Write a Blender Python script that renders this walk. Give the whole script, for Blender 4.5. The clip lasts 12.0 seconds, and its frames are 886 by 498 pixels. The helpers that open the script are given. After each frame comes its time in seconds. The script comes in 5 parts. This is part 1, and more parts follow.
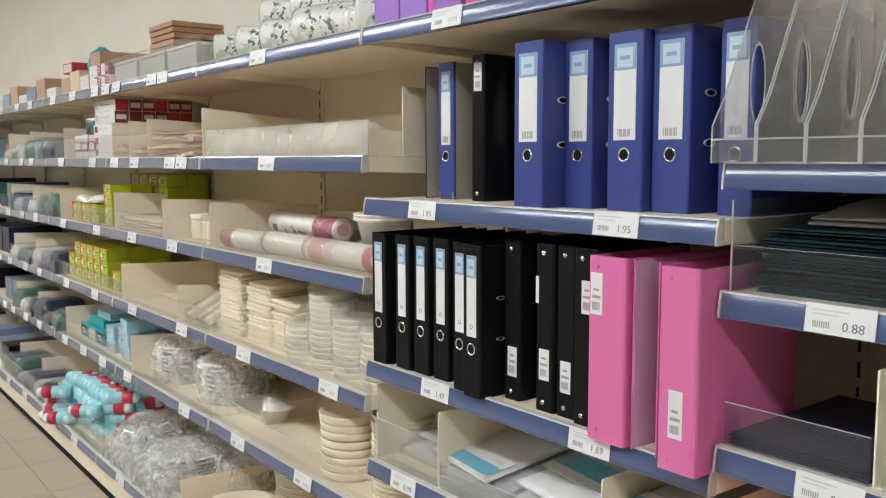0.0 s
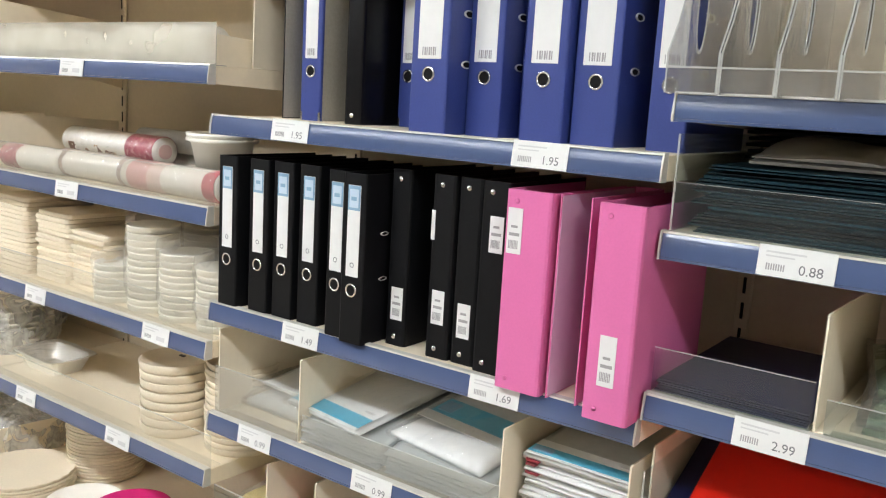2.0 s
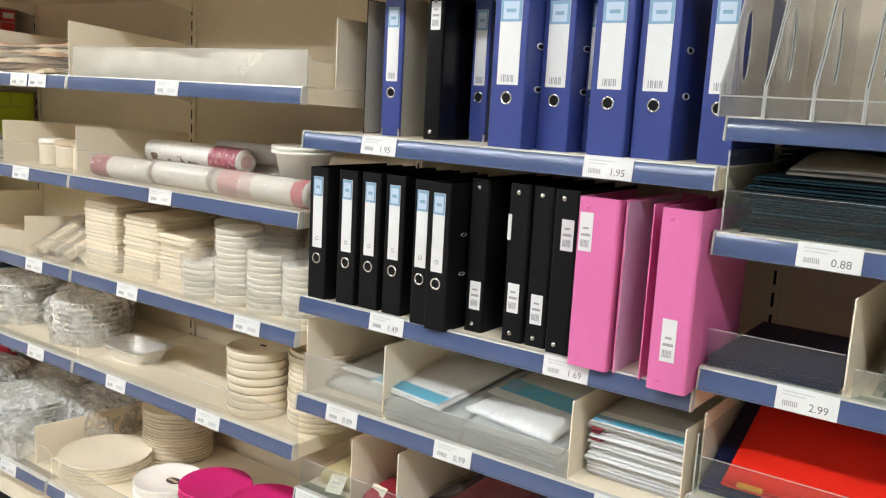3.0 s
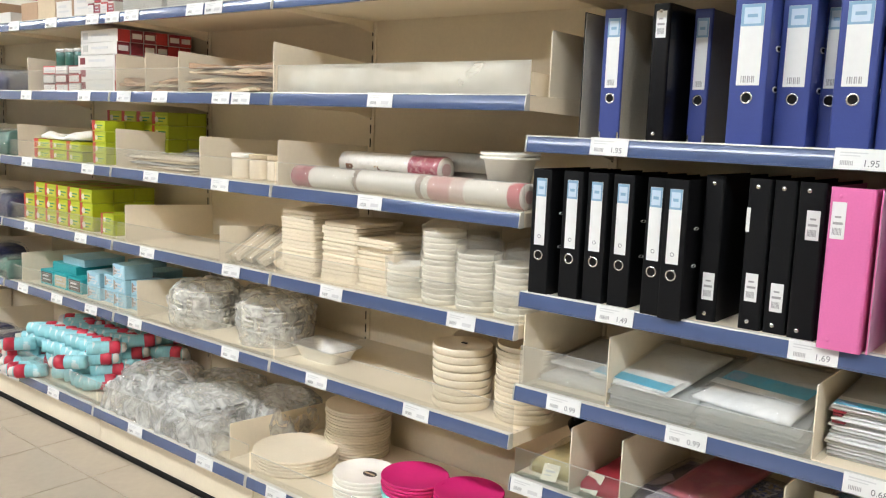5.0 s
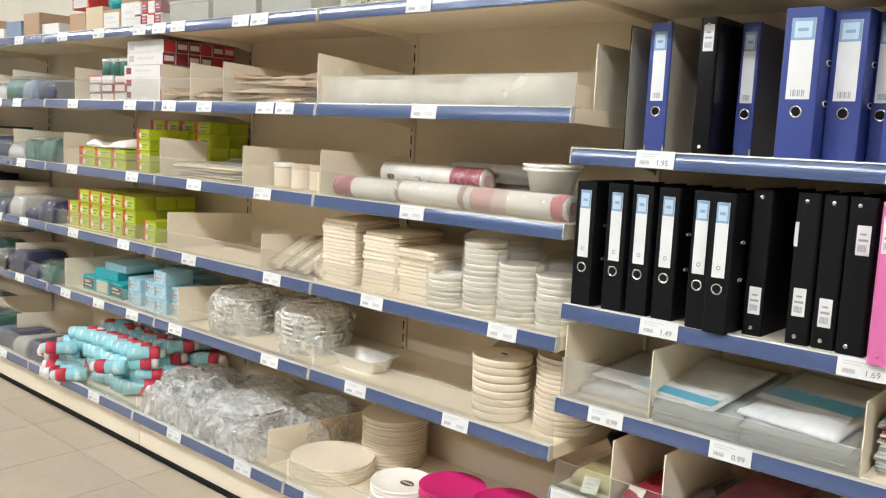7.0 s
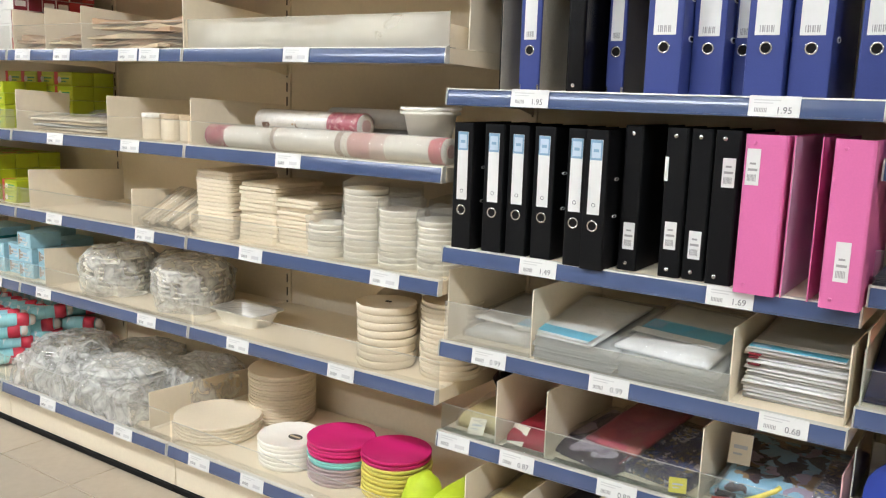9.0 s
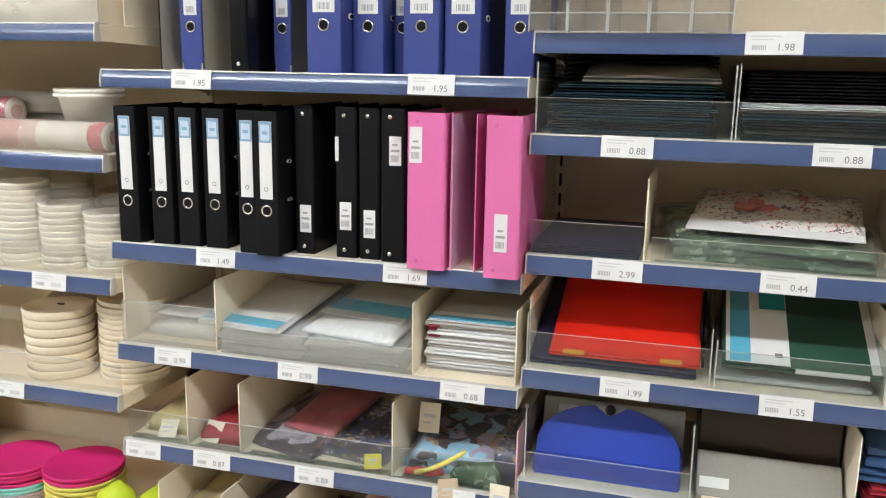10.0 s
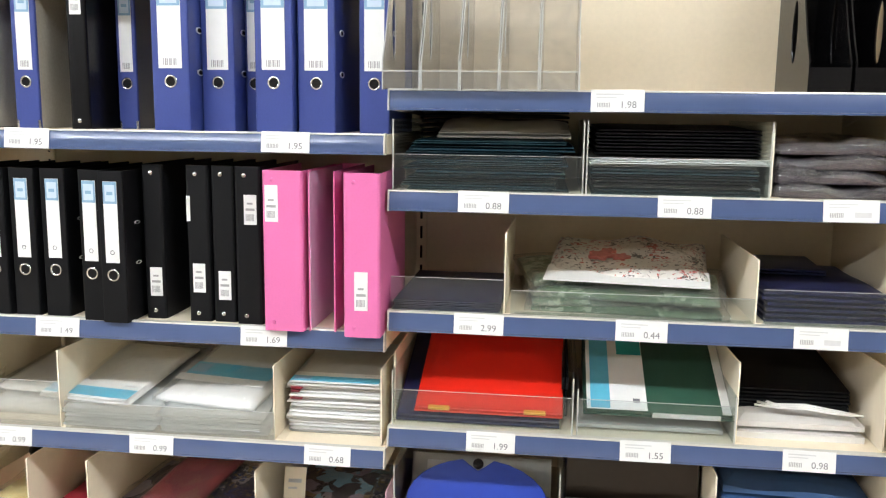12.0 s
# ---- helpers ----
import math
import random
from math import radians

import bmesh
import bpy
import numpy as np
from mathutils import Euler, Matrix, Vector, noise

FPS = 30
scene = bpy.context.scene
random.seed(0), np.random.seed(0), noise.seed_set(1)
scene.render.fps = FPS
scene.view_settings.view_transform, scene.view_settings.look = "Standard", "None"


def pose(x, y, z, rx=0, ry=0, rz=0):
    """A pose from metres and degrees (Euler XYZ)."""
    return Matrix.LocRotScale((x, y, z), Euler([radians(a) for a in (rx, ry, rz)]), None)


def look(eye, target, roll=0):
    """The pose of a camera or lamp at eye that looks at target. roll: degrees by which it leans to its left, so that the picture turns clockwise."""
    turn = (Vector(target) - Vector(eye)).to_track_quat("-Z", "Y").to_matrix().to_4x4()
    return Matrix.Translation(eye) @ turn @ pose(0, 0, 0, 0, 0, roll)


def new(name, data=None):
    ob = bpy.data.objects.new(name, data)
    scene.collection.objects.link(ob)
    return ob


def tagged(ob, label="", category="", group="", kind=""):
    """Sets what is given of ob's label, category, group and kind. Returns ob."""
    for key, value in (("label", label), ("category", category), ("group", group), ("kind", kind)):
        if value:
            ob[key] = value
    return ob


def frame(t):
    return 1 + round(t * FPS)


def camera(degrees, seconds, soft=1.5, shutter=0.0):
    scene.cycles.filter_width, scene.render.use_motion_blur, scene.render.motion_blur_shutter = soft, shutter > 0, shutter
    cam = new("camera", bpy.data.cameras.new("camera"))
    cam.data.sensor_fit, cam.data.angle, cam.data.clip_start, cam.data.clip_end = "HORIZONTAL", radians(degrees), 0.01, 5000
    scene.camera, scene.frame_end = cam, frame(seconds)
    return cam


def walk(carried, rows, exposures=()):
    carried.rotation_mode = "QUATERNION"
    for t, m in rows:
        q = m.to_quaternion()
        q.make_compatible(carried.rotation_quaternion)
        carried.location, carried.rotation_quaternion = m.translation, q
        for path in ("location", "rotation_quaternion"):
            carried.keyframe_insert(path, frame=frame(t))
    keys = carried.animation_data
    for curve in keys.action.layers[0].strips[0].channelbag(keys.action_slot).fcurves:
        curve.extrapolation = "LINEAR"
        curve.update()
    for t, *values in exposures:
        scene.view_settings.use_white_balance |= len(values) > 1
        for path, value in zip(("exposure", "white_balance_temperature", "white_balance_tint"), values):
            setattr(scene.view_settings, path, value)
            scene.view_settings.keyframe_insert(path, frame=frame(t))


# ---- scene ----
cam = camera(54.5, 12.0, soft=1.2)
PATH = [
    (0, (1.771, -1.149, 1.452), (0.207, 0.079, 1.242), -0.2),
    (0.5, (1.680, -1.054, 1.411), (0.225, 0.299, 1.183), 1.55),
    (1, (1.621, -1.024, 1.395), (0.248, 0.401, 1.111), 2.65),
    (1.5, (1.538, -1.077, 1.398), (0.285, 0.449, 1.093), 3.1),
    (2, (1.465, -1.190, 1.416), (0.321, 0.413, 1.073), 3.4),
    (2.5, (1.461, -1.325, 1.424), (0.352, 0.302, 1.101), 4.25),
    (3, (1.479, -1.484, 1.446), (0.339, 0.123, 1.105), 3.1),
    (3.5, (1.449, -1.582, 1.453), (0.245, -0.023, 1.106), 1.7),
    (3.7, (1.404, -1.622, 1.435), (0.181, -0.073, 1.114), 1.5),
    (5.5, (1.23, -1.86, 1.369), (-0.044, -0.344, 1.088), 2.5),
    (6, (1.228, -1.855, 1.362), (-0.074, -0.361, 1.096), 2.7),
    (6.5, (1.223, -1.878, 1.372), (-0.083, -0.386, 1.114), 2.7),
    (8.3, (1.216, -1.837, 1.362), (-0.045, -0.321, 1.043), 2.05),
    (8.5, (1.216, -1.836, 1.362), (-0.021, -0.302, 1.024), 2.0),
    (9, (1.228, -1.821, 1.341), (0.13, -0.188, 0.988), 1.8),
    (9.5, (1.293, -1.756, 1.339), (0.456, 0.023, 0.968), 1.3),
    (10, (1.316, -1.712, 1.372), (0.776, 0.169, 0.96), 1.0),
    (10.5, (1.319, -1.689, 1.395), (0.987, 0.234, 0.957), 1.0),
    (11, (1.32, -1.676, 1.393), (1.08, 0.269, 0.992), 1.0),
    (11.5, (1.329, -1.673, 1.402), (1.091, 0.28, 1.041), 0.8),
    (12, (1.329, -1.682, 1.4), (1.079, 0.278, 1.087), 0.7),
]
walk(cam, [(t, look(eye, target, roll)) for t, eye, target, roll in PATH],
     exposures=((0.0, -0.62), (0.5, -0.36), (1.5, -0.32), (3.5, -0.29), (5.5, -0.26), (8.5, -0.25), (9.5, -0.40), (10.5, -0.17), (12.0, 0.02)))

# ---- light ----
world = bpy.data.worlds.new("store_world")
scene.world = world
world.use_nodes = True
world.node_tree.nodes["Background"].inputs["Color"].default_value = (1.0, 0.94, 0.84, 1)
world.node_tree.nodes["Background"].inputs["Strength"].default_value = 0.0
LAMP_STRENGTH = 55.0
LAMP_COLOUR = (0.895, 0.95, 1.0)

# ---- materials ----


def mat(name, colour, rough=0.5, metal=0.0, grain=60.0, vary=0.12, bump=0.05, stain=0.1, coat=0.0, spread=0.0, spec=0.5):
    """A painted, printed or moulded surface: fine grain, broad stains and slight relief."""
    m = bpy.data.materials.new(name)
    m.use_nodes = True
    nt = m.node_tree
    n, l = nt.nodes, nt.links
    b = n["Principled BSDF"]
    b.inputs["Roughness"].default_value, b.inputs["Metallic"].default_value = rough, metal
    b.inputs["Coat Weight"].default_value = coat
    b.inputs["Coat Roughness"].default_value = 0.12
    b.inputs["Specular IOR Level"].default_value = spec
    tc = n.new("ShaderNodeTexCoord")
    fine, broad = n.new("ShaderNodeTexNoise"), n.new("ShaderNodeTexNoise")
    fine.inputs["Scale"].default_value, fine.inputs["Detail"].default_value = grain, 3
    broad.inputs["Scale"].default_value, broad.inputs["Detail"].default_value = 4.0, 4
    for t in (fine, broad):
        l.new(tc.outputs["Object"], t.inputs["Vector"])
    value = n.new("ShaderNodeMath")
    value.operation = "MULTIPLY_ADD"
    value.inputs[1].default_value, value.inputs[2].default_value = vary * 2, 1 - vary
    l.new(fine.outputs["Fac"], value.inputs[0])
    value2 = n.new("ShaderNodeMath")
    value2.operation = "MULTIPLY_ADD"
    value2.inputs[1].default_value, value2.inputs[2].default_value = stain * 2, 1 - stain
    l.new(broad.outputs["Fac"], value2.inputs[0])
    both = n.new("ShaderNodeMath")
    both.operation = "MULTIPLY"
    l.new(value.outputs[0], both.inputs[0])
    l.new(value2.outputs[0], both.inputs[1])
    last = both
    if spread:
        info, v3, mul = n.new("ShaderNodeObjectInfo"), n.new("ShaderNodeMath"), n.new("ShaderNodeMath")
        v3.operation, mul.operation = "MULTIPLY_ADD", "MULTIPLY"
        v3.inputs[1].default_value, v3.inputs[2].default_value = spread * 2, 1 - spread
        l.new(info.outputs["Random"], v3.inputs[0])
        l.new(v3.outputs[0], mul.inputs[0])
        l.new(both.outputs[0], mul.inputs[1])
        last = mul
    hsv = n.new("ShaderNodeHueSaturation")
    hsv.inputs["Color"].default_value = (*colour, 1)
    l.new(last.outputs[0], hsv.inputs["Value"])
    l.new(hsv.outputs["Color"], b.inputs["Base Color"])
    if bump:
        bp = n.new("ShaderNodeBump")
        bp.inputs["Strength"].default_value, bp.inputs["Distance"].default_value = bump, 0.002
        l.new(fine.outputs["Fac"], bp.inputs["Height"])
        l.new(bp.outputs["Normal"], b.inputs["Normal"])
    return m


def clear(name, haze=0.12, tint=(0.95, 0.95, 0.93), rough=0.08, body=(0.85, 0.84, 0.8), crinkle=0.0, gloss=1.0):
    """Thin clear plastic: sees through, a little milky, with a sharp gloss. crinkle adds painted highlight streaks."""
    m = bpy.data.materials.new(name)
    m.use_nodes = True
    nt = m.node_tree
    n, l = nt.nodes, nt.links
    n.remove(n["Principled BSDF"])
    out = n["Material Output"]
    tr, df, gl, fr = (n.new("ShaderNode" + k) for k in ("BsdfTransparent", "BsdfDiffuse", "BsdfGlossy", "LayerWeight"))
    tr.inputs["Color"].default_value, df.inputs["Color"].default_value = (*tint, 1), (*body, 1)
    gl.inputs["Roughness"].default_value = rough
    m1, m2 = n.new("ShaderNodeMixShader"), n.new("ShaderNodeMixShader")
    tc, nz, mul = n.new("ShaderNodeTexCoord"), n.new("ShaderNodeTexNoise"), n.new("ShaderNodeMath")
    nz.inputs["Scale"].default_value = 9.0
    l.new(tc.outputs["Object"], nz.inputs["Vector"])
    mul.operation = "MULTIPLY_ADD"
    mul.inputs[1].default_value, mul.inputs[2].default_value = haze * 0.5, haze * 0.75
    l.new(nz.outputs["Fac"], mul.inputs[0])
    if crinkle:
        # slack film: white streaks painted along thin ridges stand in for highlights
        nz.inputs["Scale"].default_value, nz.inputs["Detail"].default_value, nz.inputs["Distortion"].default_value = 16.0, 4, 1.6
        glints = n.new("ShaderNodeMapRange")
        glints.inputs["From Min"].default_value, glints.inputs["From Max"].default_value = 0.38, 0.78
        l.new(nz.outputs["Fac"], glints.inputs["Value"])
        l.new(glints.outputs["Result"], mul.inputs[0])
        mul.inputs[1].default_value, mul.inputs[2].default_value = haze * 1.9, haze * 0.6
    l.new(mul.outputs[0], m1.inputs[0])
    tl, half = n.new("ShaderNodeBsdfTranslucent"), n.new("ShaderNodeMixShader")
    tl.inputs["Color"].default_value = (*body, 1)
    half.inputs[0].default_value = 0.45
    l.new(df.outputs[0], half.inputs[1])
    l.new(tl.outputs[0], half.inputs[2])
    l.new(tr.outputs[0], m1.inputs[1])
    l.new(half.outputs[0], m1.inputs[2])
    fr.inputs["Blend"].default_value = 0.5
    g1, g2 = n.new("ShaderNodeMath"), n.new("ShaderNodeMath")
    g1.operation, g2.operation = "POWER", "MULTIPLY_ADD"
    g1.inputs[1].default_value = 4.0
    g2.inputs[1].default_value, g2.inputs[2].default_value = 0.6 * gloss, 0.045 * gloss
    l.new(fr.outputs["Facing"], g1.inputs[0])
    l.new(g1.outputs[0], g2.inputs[0])
    l.new(g2.outputs[0], m2.inputs[0])
    l.new(m1.outputs[0], m2.inputs[1])
    l.new(gl.outputs[0], m2.inputs[2])
    l.new(m2.outputs[0], out.inputs["Surface"])
    if crinkle:
        cr, bp = n.new("ShaderNodeTexNoise"), n.new("ShaderNodeBump")
        cr.inputs["Scale"].default_value, cr.inputs["Detail"].default_value = 38.0, 5
        l.new(tc.outputs["Object"], cr.inputs["Vector"])
        l.new(cr.outputs["Fac"], bp.inputs["Height"])
        bp.inputs["Strength"].default_value, bp.inputs["Distance"].default_value = crinkle, 0.02
        l.new(bp.outputs["Normal"], gl.inputs["Normal"])
    return m


def printed(name, colours, scale=30.0, rough=0.35):
    """A printed pattern of patches in the colours given."""
    m = bpy.data.materials.new(name)
    m.use_nodes = True
    nt = m.node_tree
    n, l = nt.nodes, nt.links
    b = n["Principled BSDF"]
    b.inputs["Roughness"].default_value = rough
    tc, nz, vo, mx, ramp = (n.new(k) for k in ("ShaderNodeTexCoord", "ShaderNodeTexNoise", "ShaderNodeTexVoronoi", "ShaderNodeMix", "ShaderNodeValToRGB"))
    mx.data_type = "VECTOR"
    mx.inputs["Factor"].default_value = 0.12
    nz.inputs["Scale"].default_value = scale * 0.8
    vo.inputs["Scale"].default_value = scale
    l.new(tc.outputs["Object"], nz.inputs["Vector"])
    l.new(tc.outputs["Object"], mx.inputs["A"])
    l.new(nz.outputs["Color"], mx.inputs["B"])
    l.new(mx.outputs["Result"], vo.inputs["Vector"])
    sep = n.new("ShaderNodeSeparateColor")
    l.new(vo.outputs["Color"], sep.inputs[0])
    l.new(sep.outputs[0], ramp.inputs[0])
    ramp.color_ramp.interpolation = "CONSTANT"
    e = ramp.color_ramp.elements
    e[0].position, e[0].color = 0.0, (*colours[0], 1)
    e[1].position, e[1].color = 1.0 / len(colours), (*colours[1], 1)
    for i, c in enumerate(colours[2:], 2):
        e.new(i / len(colours)).color = (*c, 1)
    l.new(ramp.outputs[0], b.inputs["Base Color"])
    return m


CREAM = mat("cream_enamel", (0.83, 0.72, 0.55), 0.42, grain=90, vary=0.05, bump=0.03, stain=0.1)
CREAM_PLASTIC = mat("cream_divider_plastic", (0.85, 0.755, 0.60), 0.45, vary=0.04, stain=0.06)
WALL = mat("cream_wall_paint", (0.78, 0.72, 0.60), 0.7, grain=120, vary=0.05, bump=0.08, stain=0.07)
WALL_DARK = mat("unseen_grey_brown_wall", (0.20, 0.18, 0.16), 0.7, grain=120, vary=0.05, bump=0.08, stain=0.07)
CEIL = mat("ceiling_board", (0.45, 0.44, 0.41), 0.8, grain=160, vary=0.08)
TILE = mat("beige_floor_tile", (0.43, 0.355, 0.265), 0.32, grain=35, vary=0.08, bump=0.02, stain=0.14, spread=0.05)
GROUT = mat("floor_grout", (0.16, 0.13, 0.1), 0.85)
DARK = mat("black_rubber_and_hole_shade", (0.008, 0.007, 0.007), 0.7, spec=0.15)
BLUE_STRIP = mat("blue_price_strip", (0.066, 0.098, 0.205), 0.22, grain=14, vary=0.07, bump=0.07, stain=0.14, coat=1.0)
LIP = mat("strip_lip_plastic", (0.56, 0.54, 0.49), 0.3, coat=0.3)
PAPER = mat("white_card", (0.74, 0.735, 0.72), 0.5, vary=0.04, stain=0.03, bump=0.02)
INK = mat("grey_ink", (0.15, 0.15, 0.16), 0.6, bump=0)
INK_LIGHT = mat("pale_print", (0.58, 0.57, 0.57), 0.6, bump=0)
# hardly metallic: a pale colour replaces the bright reflection on the eyelets
METAL_PALE = mat("whitened_eyelet_metal", (0.75, 0.74, 0.72), 0.45, 0.3, vary=0.03)
METAL = mat("nickel_plate", (0.72, 0.70, 0.67), 0.22, 1.0, vary=0.03)
BLUE = mat("blue_binder_cover", (0.032, 0.052, 0.225), 0.42, grain=260, vary=0.1, bump=0.12, stain=0.06)
BLACK = mat("black_binder_cover", (0.0055, 0.0055, 0.0065), 0.5, grain=260, vary=0.15, bump=0.12, spec=0.16)
BLACK_GLOSS = mat("black_glossy_cover", (0.006, 0.0055, 0.006), 0.26, grain=120, vary=0.1, bump=0.04, spec=0.25)
PINK = mat("pink_binder_plastic", (0.68, 0.155, 0.37), 0.4, grain=240, vary=0.06, bump=0.08, stain=0.05)
LILAC = mat("lilac_inside_cover", (0.62, 0.42, 0.56), 0.4, vary=0.05)
GREY_BOARD = mat("grey_board_lining", (0.40, 0.37, 0.31), 0.7, grain=200, vary=0.14)
GREY_DARK = mat("dark_grey_board_lining", (0.13, 0.125, 0.12), 0.7, grain=200, vary=0.14)
BAND = mat("light_blue_label_band", (0.22, 0.37, 0.52), 0.45, vary=0.05)
BAND_PALE = mat("pale_blue_label_panel", (0.50, 0.60, 0.70), 0.45, vary=0.05)
TEAL_BAND = mat("cyan_header_band", (0.10, 0.42, 0.58), 0.35, vary=0.1)
RISER = clear("clear_riser_plastic", 0.075, tint=(0.98, 0.98, 0.97), body=(0.9, 0.87, 0.8), gloss=0.5)
# milky plastic, whitened further to carry the glare before the paper rolls
RISER_MILKY_GLARE = clear("milky_riser_plastic_with_glare", 0.3, tint=(0.98, 0.98, 0.97), body=(0.93, 0.9, 0.83), gloss=0.7)
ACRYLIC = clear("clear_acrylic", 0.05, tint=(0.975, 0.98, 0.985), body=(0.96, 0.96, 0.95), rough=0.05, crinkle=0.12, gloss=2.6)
# edge plastic whitened so that its colour reads as a highlight
RIM = clear("whitened_plastic_edge", 0.5, rough=0.1, body=(0.9, 0.9, 0.88))
STICKER_INK = mat("faded_sticker_print", (0.33, 0.32, 0.32), 0.6, bump=0)
BIN = clear("smoky_bin_plastic", 0.022, tint=(0.9, 0.93, 0.93), gloss=0.7)
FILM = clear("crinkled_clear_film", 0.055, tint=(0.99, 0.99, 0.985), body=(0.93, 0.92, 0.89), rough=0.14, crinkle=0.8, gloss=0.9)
POLY = mat("frosted_folder_plastic", (0.70, 0.70, 0.69), 0.22, grain=18, vary=0.1, bump=0.1, stain=0.12, coat=0.4)
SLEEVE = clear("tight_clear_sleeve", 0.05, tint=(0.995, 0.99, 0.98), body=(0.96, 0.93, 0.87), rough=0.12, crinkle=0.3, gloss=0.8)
CUP_FILM = clear("milky_cup_film", 0.14, tint=(0.995, 0.99, 0.98), body=(0.97, 0.94, 0.87), rough=0.14, gloss=0.6)
POCKET = clear("frosted_pocket_plastic", 0.5, tint=(0.97, 0.98, 0.975), body=(0.86, 0.88, 0.87), rough=0.16, gloss=0.9)
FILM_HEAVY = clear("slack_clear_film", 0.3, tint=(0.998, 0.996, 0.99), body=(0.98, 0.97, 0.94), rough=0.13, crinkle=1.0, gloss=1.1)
PULP = mat("pulp_tableware", (0.76, 0.655, 0.50), 0.75, grain=150, vary=0.06, spread=0.05)
PULP_WHITE = mat("white_foam_tableware", (0.90, 0.86, 0.77), 0.55, vary=0.03, spread=0.04)
MAGENTA = mat("magenta_paper_plate", (0.62, 0.012, 0.16), 0.5, vary=0.05)
AQUA = mat("aqua_paper_plate", (0.25, 0.62, 0.58), 0.5)
YELLOW = mat("yellow_paper_plate", (0.72, 0.62, 0.14), 0.5)
LIME_FLUO = mat("bright_lime_foam", (0.55, 0.68, 0.03), 0.6)
MAUVE = mat("mauve_paper_plate", (0.42, 0.33, 0.34), 0.55)
FOIL_BRIGHT = mat("bright_foil_tray", (0.82, 0.81, 0.78), 0.42, 0.85, grain=50, vary=0.05, bump=0.4)
FOIL = mat("aluminium_foil", (0.75, 0.74, 0.71), 0.22, 1.0, grain=50, vary=0.05, bump=0.3)
LIME = mat("lime_green_carton", (0.37, 0.43, 0.012), 0.4, vary=0.08, spread=0.12)
LIME_PALE = mat("pale_lime_print", (0.50, 0.52, 0.04), 0.4)
RED = mat("red_print", (0.50, 0.035, 0.035), 0.4, vary=0.06, spread=0.1)
CRIMSON = mat("dark_red_print", (0.22, 0.02, 0.03), 0.45, spread=0.2)
WHITE_BOX = mat("white_carton", (0.68, 0.65, 0.61), 0.45, vary=0.04, spread=0.05)
KRAFT = mat("brown_kraft_paper", (0.45, 0.295, 0.185), 0.75, grain=110, vary=0.12, bump=0.12, spread=0.12)
RUST = mat("reddish_brown_wood", (0.36, 0.19, 0.10), 0.6, grain=110, vary=0.15, spread=0.12)
TAN = mat("tan_wood_fibre", (0.58, 0.46, 0.31), 0.7, grain=110, vary=0.12, spread=0.1)
TEAL = mat("teal_carton", (0.02, 0.34, 0.36), 0.4, spread=0.1)
PALE_BLUE = mat("pale_blue_carton", (0.33, 0.55, 0.64), 0.4, spread=0.12)
CYAN = mat("cyan_bottle", (0.29, 0.60, 0.64), 0.3, spread=0.08)
CAP_RED = mat("red_bottle_cap", (0.55, 0.03, 0.06), 0.35)
CAP_WHITE = mat("white_bottle_cap", (0.75, 0.68, 0.65), 0.4)
PURPLE = mat("purple_carton", (0.28, 0.12, 0.48), 0.4, spread=0.1)
PINK_BOX = mat("hot_pink_carton", (0.62, 0.05, 0.30), 0.4)
NAVY = mat("navy_folder_plastic", (0.012, 0.016, 0.062), 0.4, coat=0.1, spec=0.3)
PETROL = mat("dark_petrol_folder", (0.006, 0.026, 0.036), 0.4, coat=0.0, spread=0.5, spec=0.25)
RED_FOLDER = mat("red_folder_plastic", (0.72, 0.018, 0.008), 0.38, vary=0.04, stain=0.04)
GREEN_FOLDER = mat("dark_green_folder", (0.022, 0.075, 0.05), 0.4)
ROYAL = mat("royal_blue_plastic", (0.018, 0.05, 0.36), 0.35, vary=0.05)
ORANGE = mat("orange_tab", (0.75, 0.36, 0.04), 0.4)
GREEN_FELT = mat("green_card_folder", (0.03, 0.25, 0.13), 0.6)
RED_CARD = mat("red_card_folder", (0.36, 0.02, 0.04), 0.6)
BLUE_CARD = mat("steel_blue_card_folder", (0.035, 0.09, 0.22), 0.6)
GREY_PACK = mat("pale_grey_pack", (0.46, 0.45, 0.42), 0.35, coat=0.2)
STRING = mat("white_elastic_cord", (0.75, 0.73, 0.70), 0.6)
BROWN_DARK = mat("dark_brown_lid", (0.03, 0.018, 0.012), 0.4)
GREEN_JAR = mat("green_jar_plastic", (0.04, 0.13, 0.10), 0.25)
STEEL_BLUE = mat("pale_steel_blue_plastic", (0.17, 0.24, 0.33), 0.3, spread=0.2)
ORANGE_BOX = mat("orange_carton", (0.60, 0.32, 0.08), 0.45, spread=0.1)
FLORAL = printed("white_print_with_red_and_black_flecks", [(0.62, 0.58, 0.53), (0.60, 0.56, 0.51), (0.56, 0.53, 0.48), (0.62, 0.58, 0.53), (0.60, 0.57, 0.52), (0.09, 0.08, 0.07), (0.62, 0.58, 0.53), (0.40, 0.37, 0.33), (0.60, 0.57, 0.52), (0.42, 0.09, 0.07)], 62)
LEAFY = printed("green_leaf_print", [(0.06, 0.11, 0.06), (0.13, 0.19, 0.11), (0.32, 0.38, 0.28), (0.08, 0.13, 0.07)], 34)
SPACE = printed("dark_blue_cartoon_print", [(0.012, 0.012, 0.04), (0.02, 0.02, 0.09), (0.40, 0.36, 0.36), (0.012, 0.012, 0.03), (0.24, 0.16, 0.04), (0.03, 0.06, 0.2), (0.015, 0.014, 0.04), (0.012, 0.012, 0.03)], 52)
